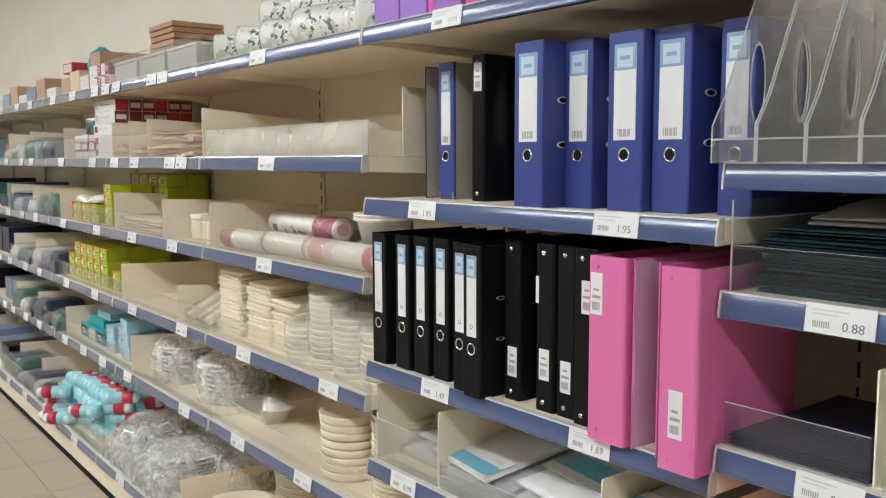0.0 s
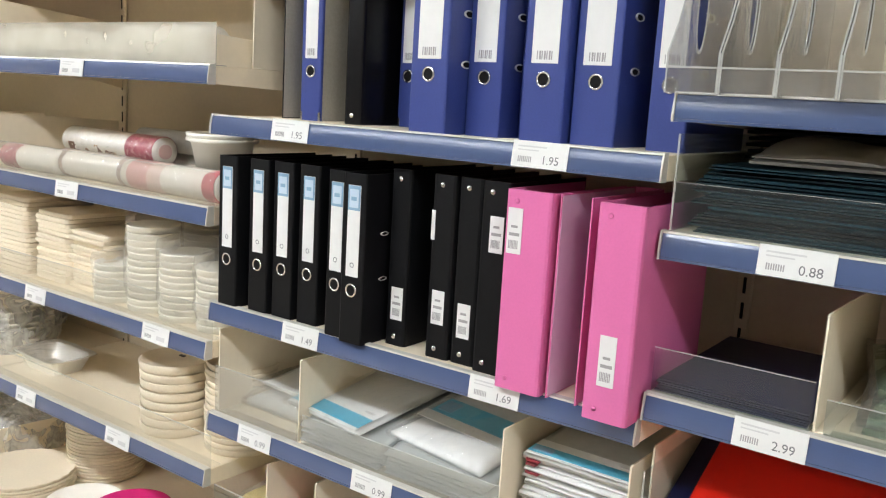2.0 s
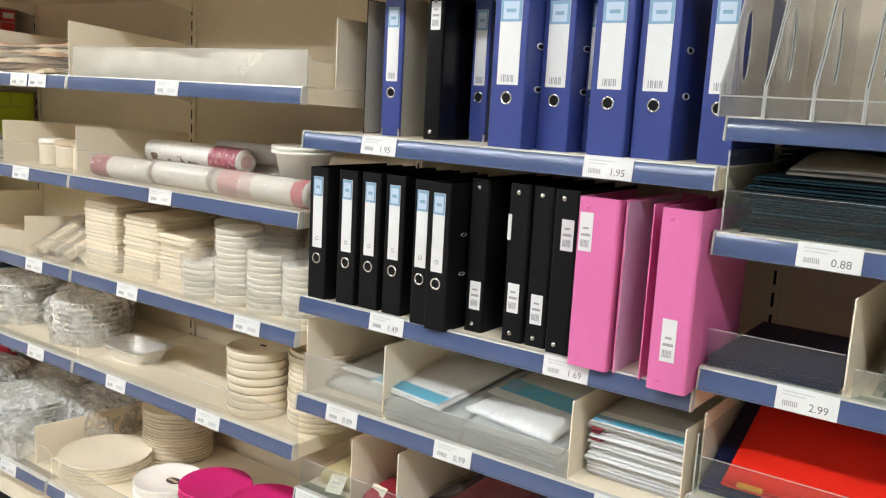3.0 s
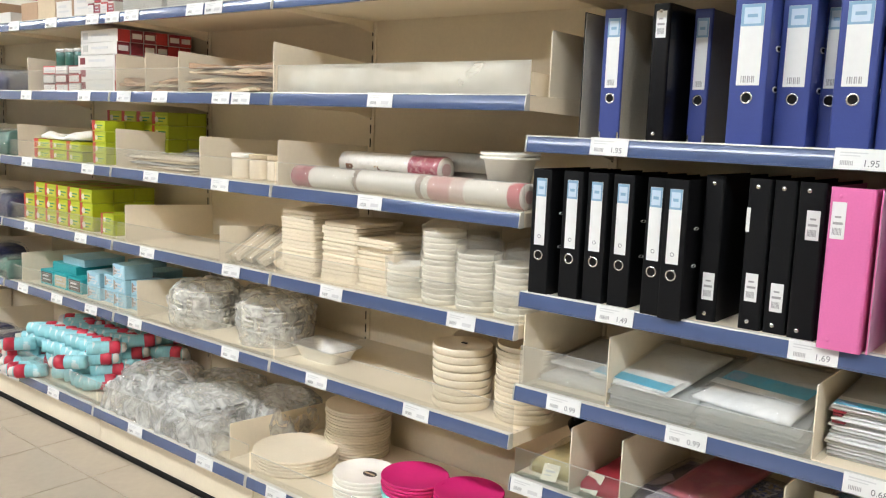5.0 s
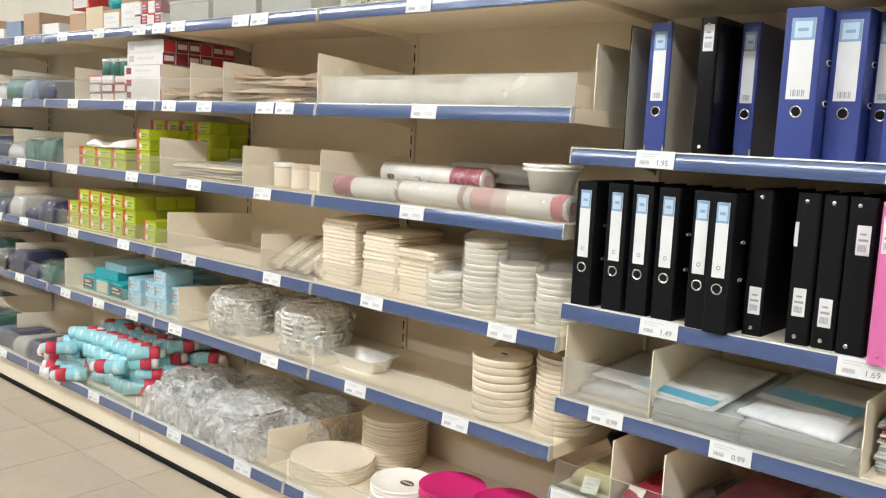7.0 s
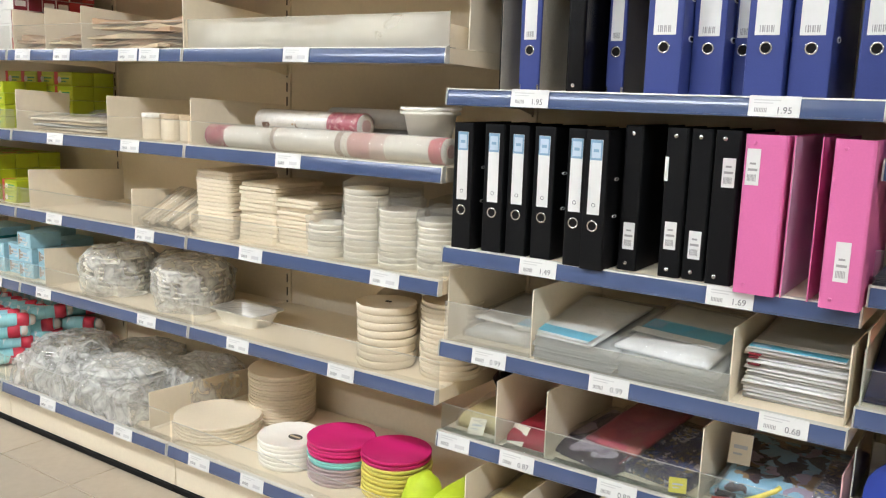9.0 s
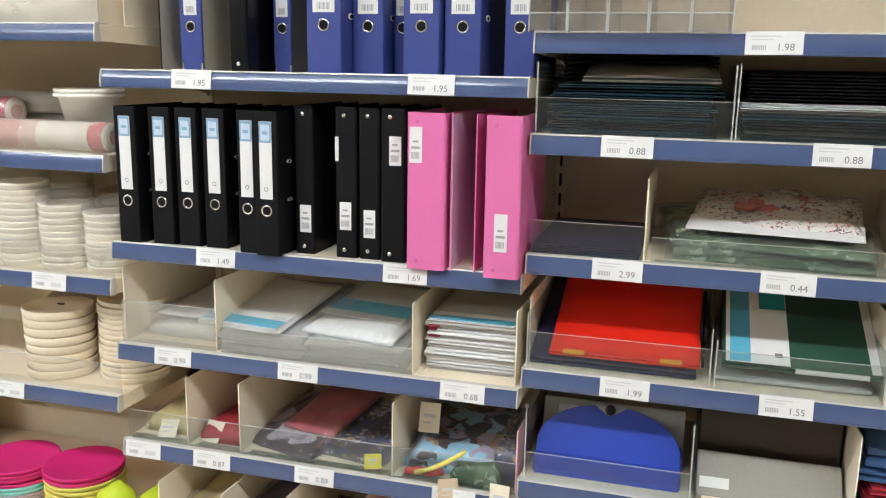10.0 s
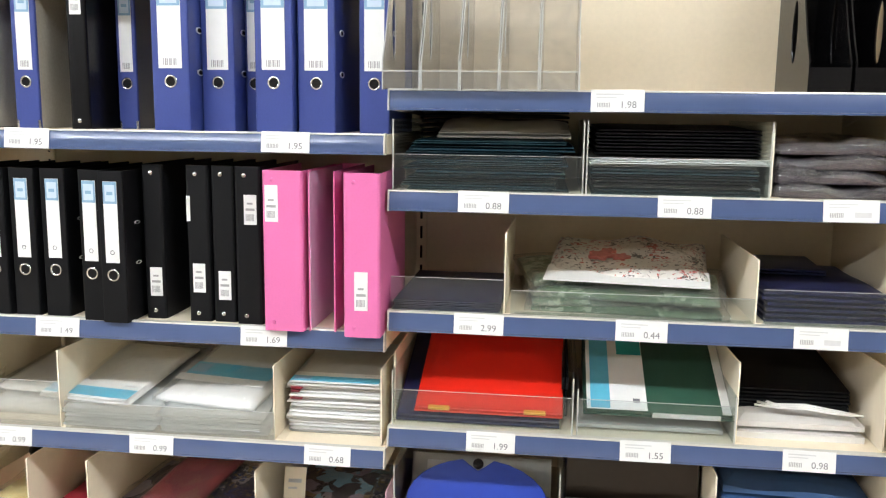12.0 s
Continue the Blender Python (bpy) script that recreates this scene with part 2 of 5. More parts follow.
PLUM = printed("plum_print", [(0.03, 0.012, 0.025), (0.04, 0.02, 0.05), (0.42, 0.36, 0.44), (0.03, 0.015, 0.03), (0.035, 0.02, 0.045)], 15)
ROSE = printed("rose_red_print", [(0.36, 0.06, 0.09), (0.42, 0.08, 0.10), (0.30, 0.05, 0.08), (0.34, 0.10, 0.09)], 16)
SKYPRINT = printed("sky_blue_cartoon_print", [(0.24, 0.46, 0.62), (0.26, 0.5, 0.66), (0.05, 0.02, 0.03), (0.30, 0.18, 0.09), (0.24, 0.46, 0.62), (0.24, 0.46, 0.62), (0.03, 0.015, 0.03), (0.36, 0.28, 0.38)], 26)
GREENERY = printed("white_and_green_print", [(0.80, 0.78, 0.72)] * 4 + [(0.52, 0.60, 0.5)] + [(0.80, 0.78, 0.72)] * 3 + [(0.08, 0.14, 0.10)], 42)
LAMP = bpy.data.materials.new("lamp_diffuser")
LAMP.use_nodes = True
LAMP.node_tree.nodes["Principled BSDF"].inputs["Emission Color"].default_value = (*LAMP_COLOUR, 1)
LAMP.node_tree.nodes["Principled BSDF"].inputs["Emission Strength"].default_value = LAMP_STRENGTH

# ---- mesh helpers ----


def box(bm, x0, x1, y0, y1, z0, z1, bevel=0.0, seg=1):
    m = Matrix.LocRotScale(((x0 + x1) / 2, (y0 + y1) / 2, (z0 + z1) / 2), None, (abs(x1 - x0), abs(y1 - y0), abs(z1 - z0)))
    v = bmesh.ops.create_cube(bm, size=1, matrix=m)["verts"]
    if bevel:
        bmesh.ops.bevel(bm, geom=list({e for q in v for e in q.link_edges}), offset=bevel, segments=seg, affect="EDGES", profile=0.6)
    return bm


def boxes(*rows, bevel=0.0, seg=1):
    bm = bmesh.new()
    for r in rows:
        box(bm, *r, bevel=bevel, seg=seg)
    return bm


def prism(points, axis, a, b, bevel=0.0):
    """An outline drawn in the two other axes, pushed along axis from a to b."""
    bm = bmesh.new()

    def at(p, s):
        return {"x": (s, p[0], p[1]), "y": (p[0], s, p[1]), "z": (p[0], p[1], s)}[axis]
    lo, hi = [bm.verts.new(at(p, a)) for p in points], [bm.verts.new(at(p, b)) for p in points]
    n = len(points)
    bm.faces.new(lo)
    bm.faces.new(hi[::-1])
    for i in range(n):
        bm.faces.new((lo[i], hi[i], hi[(i + 1) % n], lo[(i + 1) % n]))
    bmesh.ops.recalc_face_normals(bm, faces=bm.faces)
    if bevel:
        bmesh.ops.bevel(bm, geom=list(bm.edges), offset=bevel, segments=1, affect="EDGES")
    return bm


def lathe(profile, n=32, bm=None, at=(0, 0, 0), scallop=0.0, lobes=0):
    bm = bm or bmesh.new()
    rings = []
    for r, z in profile:
        ring = []
        for i in range(n):
            a = math.tau * i / n
            q = r * (1 + scallop * math.cos(lobes * a))
            ring.append(bm.verts.new((at[0] + q * math.cos(a), at[1] + q * math.sin(a), at[2] + z)))
        rings.append(ring)
    for u, v in zip(rings, rings[1:]):
        for i in range(n):
            bm.faces.new((u[i], u[(i + 1) % n], v[(i + 1) % n], v[i]))
    if profile[0][0] > 1e-6:
        bm.faces.new(rings[0][::-1])
    if profile[-1][0] > 1e-6:
        bm.faces.new(rings[-1])
    return bm


def turned(bm, m):
    bmesh.ops.transform(bm, matrix=m, verts=bm.verts)
    return bm


def torus(R, r, n=24, k=8):
    bm = bmesh.new()
    rings = [[bm.verts.new(((R + r * math.cos(b)) * math.cos(a), r * math.sin(b), (R + r * math.cos(b)) * math.sin(a)))
              for b in (math.tau * j / k for j in range(k))] for a in (math.tau * i / n for i in range(n))]
    for i in range(n):
        u, v = rings[i], rings[(i + 1) % n]
        for j in range(k):
            bm.faces.new((u[j], v[j], v[(j + 1) % k], u[(j + 1) % k]))
    bmesh.ops.recalc_face_normals(bm, faces=bm.faces)
    return bm


def tube(points, r, k=6):
    """A cord along the points."""
    bm = bmesh.new()
    pts = [Vector(p) for p in points]
    rings = []
    for i, p in enumerate(pts):
        d = (pts[min(i + 1, len(pts) - 1)] - pts[max(i - 1, 0)]).normalized()
        u = d.cross(Vector((0.3, 0.2, 0.93))).normalized()
        v = d.cross(u)
        rings.append([bm.verts.new(p + r * (u * math.cos(math.tau * j / k) + v * math.sin(math.tau * j / k))) for j in range(k)])
    for a, b in zip(rings, rings[1:]):
        for j in range(k):
            bm.faces.new((a[j], a[(j + 1) % k], b[(j + 1) % k], b[j]))
    bm.faces.new(rings[0][::-1])
    bm.faces.new(rings[-1])
    bmesh.ops.recalc_face_normals(bm, faces=bm.faces)
    return bm


def rough_up(bm, amount, scale, seed=0.0, zmin=0.002):
    """Crumples a mesh by noise, but keeps it above its base."""
    off = Vector((seed * 3.1, seed * 1.7, seed * 2.3))
    for v in bm.verts:
        d = noise.noise_vector((v.co + off) * scale) + 0.5 * noise.noise_vector((v.co + off) * scale * 2.7)
        v.co += d * amount
        v.co.z = max(v.co.z, zmin)
    return bm


def sheet(w, d, h, nx=14, ny=10, wave=0.006, scale=7.0, seed=0.0):
    """A slack pack or sheet w x d, about h thick, lying on its base, with a wavy top."""
    bm = bmesh.new()
    off = Vector((seed * 5.3, seed * 2.9, seed))
    top, low = [], []
    for j in range(ny + 1):
        for i in range(nx + 1):
            x, y = w * (i / nx - 0.5), d * (j / ny - 0.5)
            edge = min(i, nx - i, j, ny - j)
            k = 0.55 if edge == 0 else 0.9 if edge == 1 else 1.0
            z = h * k + wave * noise.noise((Vector((x, y, 0)) + off) * scale)
            top.append(bm.verts.new((x, y, max(z, 0.0015))))
            low.append(bm.verts.new((x, y, 0)))
    s = nx + 1
    for j in range(ny):
        for i in range(nx):
            a = j * s + i
            bm.faces.new((top[a], top[a + 1], top[a + s + 1], top[a + s]))
            bm.faces.new((low[a + s], low[a + s + 1], low[a + 1], low[a]))
    rim = list(range(nx + 1)) + [s * j + nx for j in range(1, ny + 1)] + [s * ny + i for i in range(nx - 1, -1, -1)] + [s * j for j in range(ny - 1, 0, -1)]
    for a, b in zip(rim, rim[1:] + rim[:1]):
        bm.faces.new((low[a], low[b], top[b], top[a]))
    return bm


def mesh_of(name, bm, material, smooth=False):
    me = bpy.data.meshes.new(name)
    if smooth:
        for f in bm.faces:
            f.smooth = True
    bm.to_mesh(me)
    bm.free()
    me.materials.append(material)
    return me


def part(name, bm, material, parent, label="", smooth=False):
    """One mesh under a thing or a part; bm may be a finished mesh that alike parts share."""
    me = bm if isinstance(bm, bpy.types.Mesh) else mesh_of(name, bm, material, smooth)
    ob = new(name, me)
    ob.parent = parent
    return tagged(ob, label, kind="stuff" if name in ("barcode", "print_line") else "")


def thing(name, where, label, category, group="", turn=0.0, tilt=(0, 0)):
    ob = new(name)
    ob.empty_display_size = 0.05
    ob.matrix_basis = pose(*where, tilt[0], tilt[1], turn)
    return tagged(ob, label, category, group)


def solo(name, bm, material, where, label, category, group="", turn=0.0, smooth=False, kind=""):
    """A thing of one mesh."""
    ob = new(name, bm if isinstance(bm, bpy.types.Mesh) else mesh_of(name, bm, material, smooth))
    ob.matrix_basis = pose(*where, 0, 0, turn)
    return tagged(ob, label, category, group, kind)


GLYPHS = {}


def words(text, size):
    """Upright lettering that faces the aisle, its lower left corner at the origin."""
    if (text, size) not in GLYPHS:
        cu = bpy.data.curves.new("lettering", "FONT")
        cu.body, cu.size, cu.extrude, cu.resolution_u = text, size, 0.0002, 3
        ob = new("lettering", cu)
        bpy.context.view_layer.update()
        me = bpy.data.meshes.new_from_object(ob.evaluated_get(bpy.context.evaluated_depsgraph_get()))
        bpy.data.objects.remove(ob)
        me.transform(Matrix.Rotation(math.pi / 2, 4, "X"))
        me.materials.clear()
        me.materials.append(INK)
        GLYPHS[text, size] = me
    return GLYPHS[text, size]


# ---- building ----
ROOM = (-9.0, 5.0, -8.6, 0.56, 3.1)


def structure(name, bm, material, label, category):
    return tagged(new(name, mesh_of(name, bm, material)), label, category, kind="structure")


X0, X1, Y0, Y1, ZC = ROOM
floor = structure("floor", boxes((X0, X1, Y0, Y1, -0.06, -0.003)), GROUT, "beige ceramic tile floor with dark joints", "floor")
# never in view; dulled to weaken the light it bounces onto the shelves
structure("ceiling", boxes((X0, X1, Y0, Y1, ZC, ZC + 0.1)), CEIL, "plain board ceiling over the aisle, unseen, dulled to cut bounced light", "ceiling")
structure("wall_back", boxes((X0, X1, Y1, Y1 + 0.12, 0, ZC)), WALL, "cream painted wall behind the shelving", "wall")
# added out of view to close the room, dark for deeper shade in the shelves
structure("wall_front", boxes((X0, X1, Y0 - 0.12, Y0, 0, ZC)), WALL_DARK, "unseen grey-brown closing wall, dark to cut bounced light", "wall")
structure("wall_left", boxes((X0 - 0.12, X0, Y0, Y1, 0, ZC)), WALL, "cream painted wall at the aisle end", "wall")
structure("wall_right", boxes((X1, X1 + 0.12, Y0, Y1, 0, ZC)), WALL, "cream painted wall at the aisle start", "wall")


def ceiling_lamp(x, y):
    t = thing("ceiling_light", (x, y, ZC - 0.09), "long white ceiling light with a glowing diffuser, unseen, its place invented", "light", "ceiling lights")
    part("housing", boxes((-1.23, 1.23, -0.15, 0.15, 0.03, 0.09), bevel=0.01), CEIL, t)
    part("diffuser", boxes((-1.2, 1.2, -0.12, 0.12, 0.0, 0.028), bevel=0.01), LAMP, t, "glowing diffuser")


# lamps out of view, places invented; the last two brighten the party shelf backs
for lx, ly in ((-6.6, -2.0), (-3.3, -2.0), (0.0, -2.0), (3.3, -2.0), (-3.7, -4.7), (-1.4, -4.7)):
    ceiling_lamp(lx, ly)

# ---- shelving ----
FRONT, BACK = 0.0, 0.47
BASE_FRONT = -0.098
L_LEVELS = (0.563, 0.862, 1.16, 1.46, 1.765)
A_LEVELS = (0.452, 0.704, 0.957, 1.358, 1.765)
B_LEVELS = (0.50, 0.755, 1.002, 1.248, 1.446)
STRIP = 0.042


def strip_outline(y, z):
    face = [(0.0, 0.004), (0.0013, 0.009), (0.0024, 0.014), (0.0033, 0.019), (0.00395, 0.024), (0.0044, 0.029), (0.0047, 0.034), (0.0048, 0.038)]
    return [(y + 0.006, z - 0.003), *[(y - 0.001 - p, z - q) for p, q in face], (y + 0.006, z - STRIP + 0.004)]


def shelf(bay, x0, x1, z, y, plain=False):
    s = part("shelf", boxes((x0 + 0.004, x1 - 0.004, y + 0.008, BACK - 0.012, z - 0.03, z - 0.003), bevel=0.002), CREAM, bay)
    part("price_strip", prism(strip_outline(y, z), "x", x0 + 0.006, x1 - 0.006), BLUE_STRIP, s, "blue glossy price strip")
    part("strip_lip", prism([(y + 0.012, z - 0.0005), (y - 0.002, z - 0.0005), (y - 0.003, z - 0.0035), (y + 0.012, z - 0.0028)], "x", x0 + 0.006, x1 - 0.006), LIP, s, "pale upper lip of the strip")
    part("strip_lip", prism([(y + 0.008, z - STRIP + 0.0038), (y - 0.0068, z - STRIP + 0.0038), (y - 0.0065, z - STRIP), (y + 0.008, z - STRIP)], "x", x0 + 0.006, x1 - 0.006), BLUE_STRIP, s, "lower lip of the strip")
    for x in (x0 + 0.0025, x1 - 0.0055):
        part("end_cap", prism([(y + 0.012, z + 0.0005), (y - 0.003, z), (y - 0.0055, z - 0.012), (y - 0.0085, z - 0.032), (y - 0.008, z - STRIP - 0.0005), (y + 0.012, z - STRIP - 0.0005)], "x", x, x + 0.003), LIP, s, "pale strip end")
    if not plain:
        for x in (x0 + 0.0025, x1 - 0.0055):
            part("bracket", prism([(y + 0.013, z - 0.004), (BACK - 0.014, z - 0.004), (BACK - 0.014, z - 0.07), (BACK - 0.1, z - 0.052), (y + 0.013, z - 0.041)], "x", x, x + 0.003), CREAM, s)
    return s


SLOT = {}


def bay_of(x0, x1, levels, label, top=1.95):
    bay = thing("shelving_bay", ((x0 + x1) / 2, BACK, 0), label, "shelving", "shelving bays")
    bay.matrix_basis = Matrix.Identity(4)
    part("back_panel", boxes((x0 + 0.001, x1 - 0.001, BACK, BACK + 0.02, 0.05, top)), CREAM, bay)
    part("upright", boxes((x0 - 0.014, x0 + 0.014, BACK - 0.011, BACK - 0.001, 0.05, top), bevel=0.002), CREAM, bay)
    # proud dark inlays stand in for the shade inside open slots
    if "m" not in SLOT:
        SLOT["m"] = mesh_of("slot_shade", boxes((-0.003, 0.003, -0.0015, 0.0005, -0.016, 0.016), bevel=0.001), DARK)
    z = 0.30
    while z < top - 0.05:
        s = part("slot_shade", SLOT["m"], DARK, bay)
        s.location = (x0, BACK - 0.0115, z)
        z += 0.05
    part("plinth", boxes((x0 + 0.002, x1 - 0.002, BASE_FRONT + 0.028, BASE_FRONT + 0.05, 0.022, 0.14), bevel=0.002), CREAM, bay)
    part("plinth_seal", boxes((x0, x1, BASE_FRONT + 0.02, BASE_FRONT + 0.052, 0.0, 0.021), bevel=0.003), DARK, bay, "black rubber seal along the floor")
    made = [shelf(bay, x0, x1, 0.182, BASE_FRONT, plain=True)]
    for z in levels:
        made.append(shelf(bay, x0, x1, z, FRONT))
    return made


BAYS = {}
for k in range(-8, 0):
    BAYS[k] = bay_of(k, k + 1, L_LEVELS, "cream metal shelving bay with blue price strips, party and kitchen goods")
BAYS[0] = bay_of(0, 1, A_LEVELS, "cream metal shelving bay with blue price strips, holding binders")
BAYS[1] = bay_of(1, 2, B_LEVELS, "cream metal shelving bay with blue price strips, holding folders")
end = thing("end_panel", (0, 0, 0), "cream metal end panel of the shelving run", "panel")
part("sheet_panel", boxes((2.002, 2.03, -0.046, BACK + 0.02, 0, 1.946), bevel=0.002), CREAM, end)
part("edge_trim", boxes((2.001, 2.033, -0.056, -0.0465, 0, 1.946), bevel=0.003), CREAM_PLASTIC, end)
part("top_cap", boxes((2.001, 2.033, -0.056, BACK + 0.022, 1.9465, 1.958), bevel=0.003), CREAM_PLASTIC, end)


def riser(x0, x1, z, y=FRONT, h=0.08, material=RISER):
    """A clear guard that stands along the shelf front, with its small foot."""
    t = thing("shelf_guard", (x0, y + 0.014, z - 0.003), "clear plastic guard along the shelf front", "shelf guard", "shelf guards")
    w = x1 - x0
    part("panel", boxes((0.006, w - 0.006, 0, 0.0025, 0.0015, h), bevel=0.0005), material, t)
    part("foot", boxes((0.006, w - 0.006, 0, 0.03, 0, 0.0014)), material, t)
    part("rim", boxes((0.006, w - 0.006, 0.0002, 0.0023, h + 0.0001, h + 0.0012)), RIM, t, "upper edge whitened as if catching light")
    return t


def divider(x, z, h=0.16, back=0.14, y0=0.02, y1=0.44, material=CREAM_PLASTIC, label="cream plastic shelf divider with a sloping top"):
    """An upright divider, high in front and lower behind, with a foot."""
    bm = prism([(y0, 0), (y1, 0), (y1, back), (y0 + 0.003, h), (y0, h - 0.003)], "x", -0.0015, 0.0015)
    t = thing("shelf_divider", (x, 0, z - 0.003), label, "divider", "shelf dividers")
    part("plate", bm, material, t)
    part("foot", boxes((0.0017, 0.02, y0 + 0.004, y1, 0.0, 0.0015)), material, t)
    return t


CARD = mesh_of("price_label", boxes((-0.05, 0.05, -0.0012, 0.0, -0.021, 0.021), bevel=0.0004), PAPER)
BARS = mesh_of("barcode", boxes(*[(-0.038 + i * 0.0032, -0.0363 + i * 0.0032, -0.0016, -0.0011, -0.0125, -0.0035) for i in range(8)]), STICKER_INK)
LINES = mesh_of("print_line", boxes((-0.04, 0.012, -0.0015, -0.0011, 0.011, 0.0135), (-0.04, -0.002, -0.0015, -0.0011, 0.0055, 0.0075)), INK_LIGHT)
FIGURE = mesh_of("figure_bar", boxes((0.006, 0.036, -0.0015, -0.0011, -0.012, -0.002)), INK_LIGHT)


def price(x, z, text="", y=FRONT, tilt=0.0):
    """A paper price label in the strip, its top near z."""
    ob = new("price_label", CARD)
    ob.matrix_basis = pose(x, y - 0.0058, z - 0.022, -7, tilt, 0)
    tagged(ob, "white paper price label with black figures, in a blue strip", "price label", "price labels")
    part("barcode", BARS, INK, ob)
    part("print_line", LINES, INK_LIGHT, ob)
    if text:
        w = part("figure", words(text, 0.0185), INK, ob, "black price figures")
        w.location = (0.004, -0.0012, -0.0135)
    else:
        part("figure", FIGURE, INK_LIGHT, ob, "illegible printed figures")


for x, z, s in ((0.24, 1.358, "1.95"), (0.795, 1.358, "1.95"), (0.284, 0.957, "1.49"), (0.742, 0.957, "1.69"), (0.158, 0.704, "0.99"), (0.485, 0.704, "0.99"),
                (0.875, 0.704, "0.68"), (0.06, 0.452, ""), (0.252, 0.452, "0.87"), (0.522, 0.452, "0.89"), (0.86, 0.452, ""), (0.33, 1.765, ""),
                (1.444, 1.446, "1.98"), (1.194, 1.248, "0.88"), (1.578, 1.248, "0.88"), (1.88, 1.248, ""), (1.189, 1.002, "2.99"), (1.509, 1.002, "0.44"), (1.845, 1.002, ""),
                (1.218, 0.755, "1.99"), (1.528, 0.755, "1.55"), (1.842, 0.755, "0.98")):
    price(x, z + 0.002, s, tilt=random.uniform(-0.8, 0.8))
for z, xs in ((0.563, (-2.80, -2.475, -2.178, -1.836, -1.215, -0.763, -0.335)), (0.862, (-2.716, -2.251, -1.741, -1.211, -0.701, -0.182)),
              (1.16, (-2.72, -2.179, -1.709, -1.275, -0.543)), (1.46, (-2.706, -2.195, -1.891, -1.644, -1.27, -1.16, -0.512)),
              (1.765, (-2.802, -2.459, -2.117, -1.966, -1.828, -1.42, -1.31, -0.55))):
    for x in xs:
        price(x, z + 0.001, tilt=random.uniform(-0.8, 0.8))
    for k in range(8):
        price(-3.2 - k * 0.33 - random.uniform(0, 0.12), z + 0.001, tilt=random.uniform(-0.8, 0.8))
for x in (-4.2, -3.7, -3.3, -2.82, -2.70, -2.33, -1.68, -1.23, -0.84, -0.6, -0.3):
    price(x, 0.183, y=BASE_FRONT)

for k in range(-4, 0):
    for z in L_LEVELS[:4]:
        riser(k, k + 1, z, h=0.088 if z > 1.4 else 0.075, material=RISER_MILKY_GLARE if z > 1.4 and k == -1 else RISER)
    riser(k, k + 1, 0.182, BASE_FRONT, 0.1 if k < -1 else 0.075)

# ---- binders ----
RING = mesh_of("finger_ring", torus(0.0115, 0.0021), METAL, True)
# a dark disc on the spine in place of the hole's shade
HOLE = mesh_of("finger_hole_shade", turned(lathe([(0.0105, -0.0008), (0.0105, 0.0008)], 20), Matrix.Rotation(math.pi / 2, 4, "X")), DARK)
EYELET = mesh_of("eyelet", turned(torus(0.0095, 0.0017, 20, 6), Matrix.Rotation(math.pi / 2, 4, "Z") @ Matrix.Diagonal((1.5, 1.3, 0.62, 1))), METAL_PALE, True)
# a dark plate on the cover for the shade within the eyelet
EYEHOLE = mesh_of("eyelet_hole_shade", boxes((-0.0008, 0.0008, -0.0125, 0.0125, -0.0042, 0.0042)), DARK)
STUD = mesh_of("rivet", turned(lathe([(0.0052, 0), (0.005, 0.001), (0.0035, 0.0022), (0.0, 0.0026)], 14), Matrix.Rotation(math.pi / 2, 4, "X")), METAL, True)
STUD_PINK = mesh_of("rivet", turned(lathe([(0.0042, 0), (0.004, 0.001), (0.003, 0.0018), (0.0, 0.002)], 14), Matrix.Rotation(math.pi / 2, 4, "X")), PINK, True)
FOOT = mesh_of("corner_guard", boxes((-0.0025, 0.0025, -0.001, 0.012, 0, 0.018), bevel=0.0008), METAL)


def cover_shell(w, d, h, t, right=True):
    """Spine and covers in one folded board, open at the back."""
    r = 0.0035
    out = [(0, d), (0, r), (r * 0.3, r * 0.3), (r, 0), (w - r, 0), (w - r * 0.3, r * 0.3), (w, r)]
    out += [(w, d), (w - t, d), (w - t, t + r)] if right else [(w, t + r), (w - t, t + r)]
    return prism(out + [(w - t - r, t), (t + r, t), (t, t + r), (t, d)], "z", 0, h)


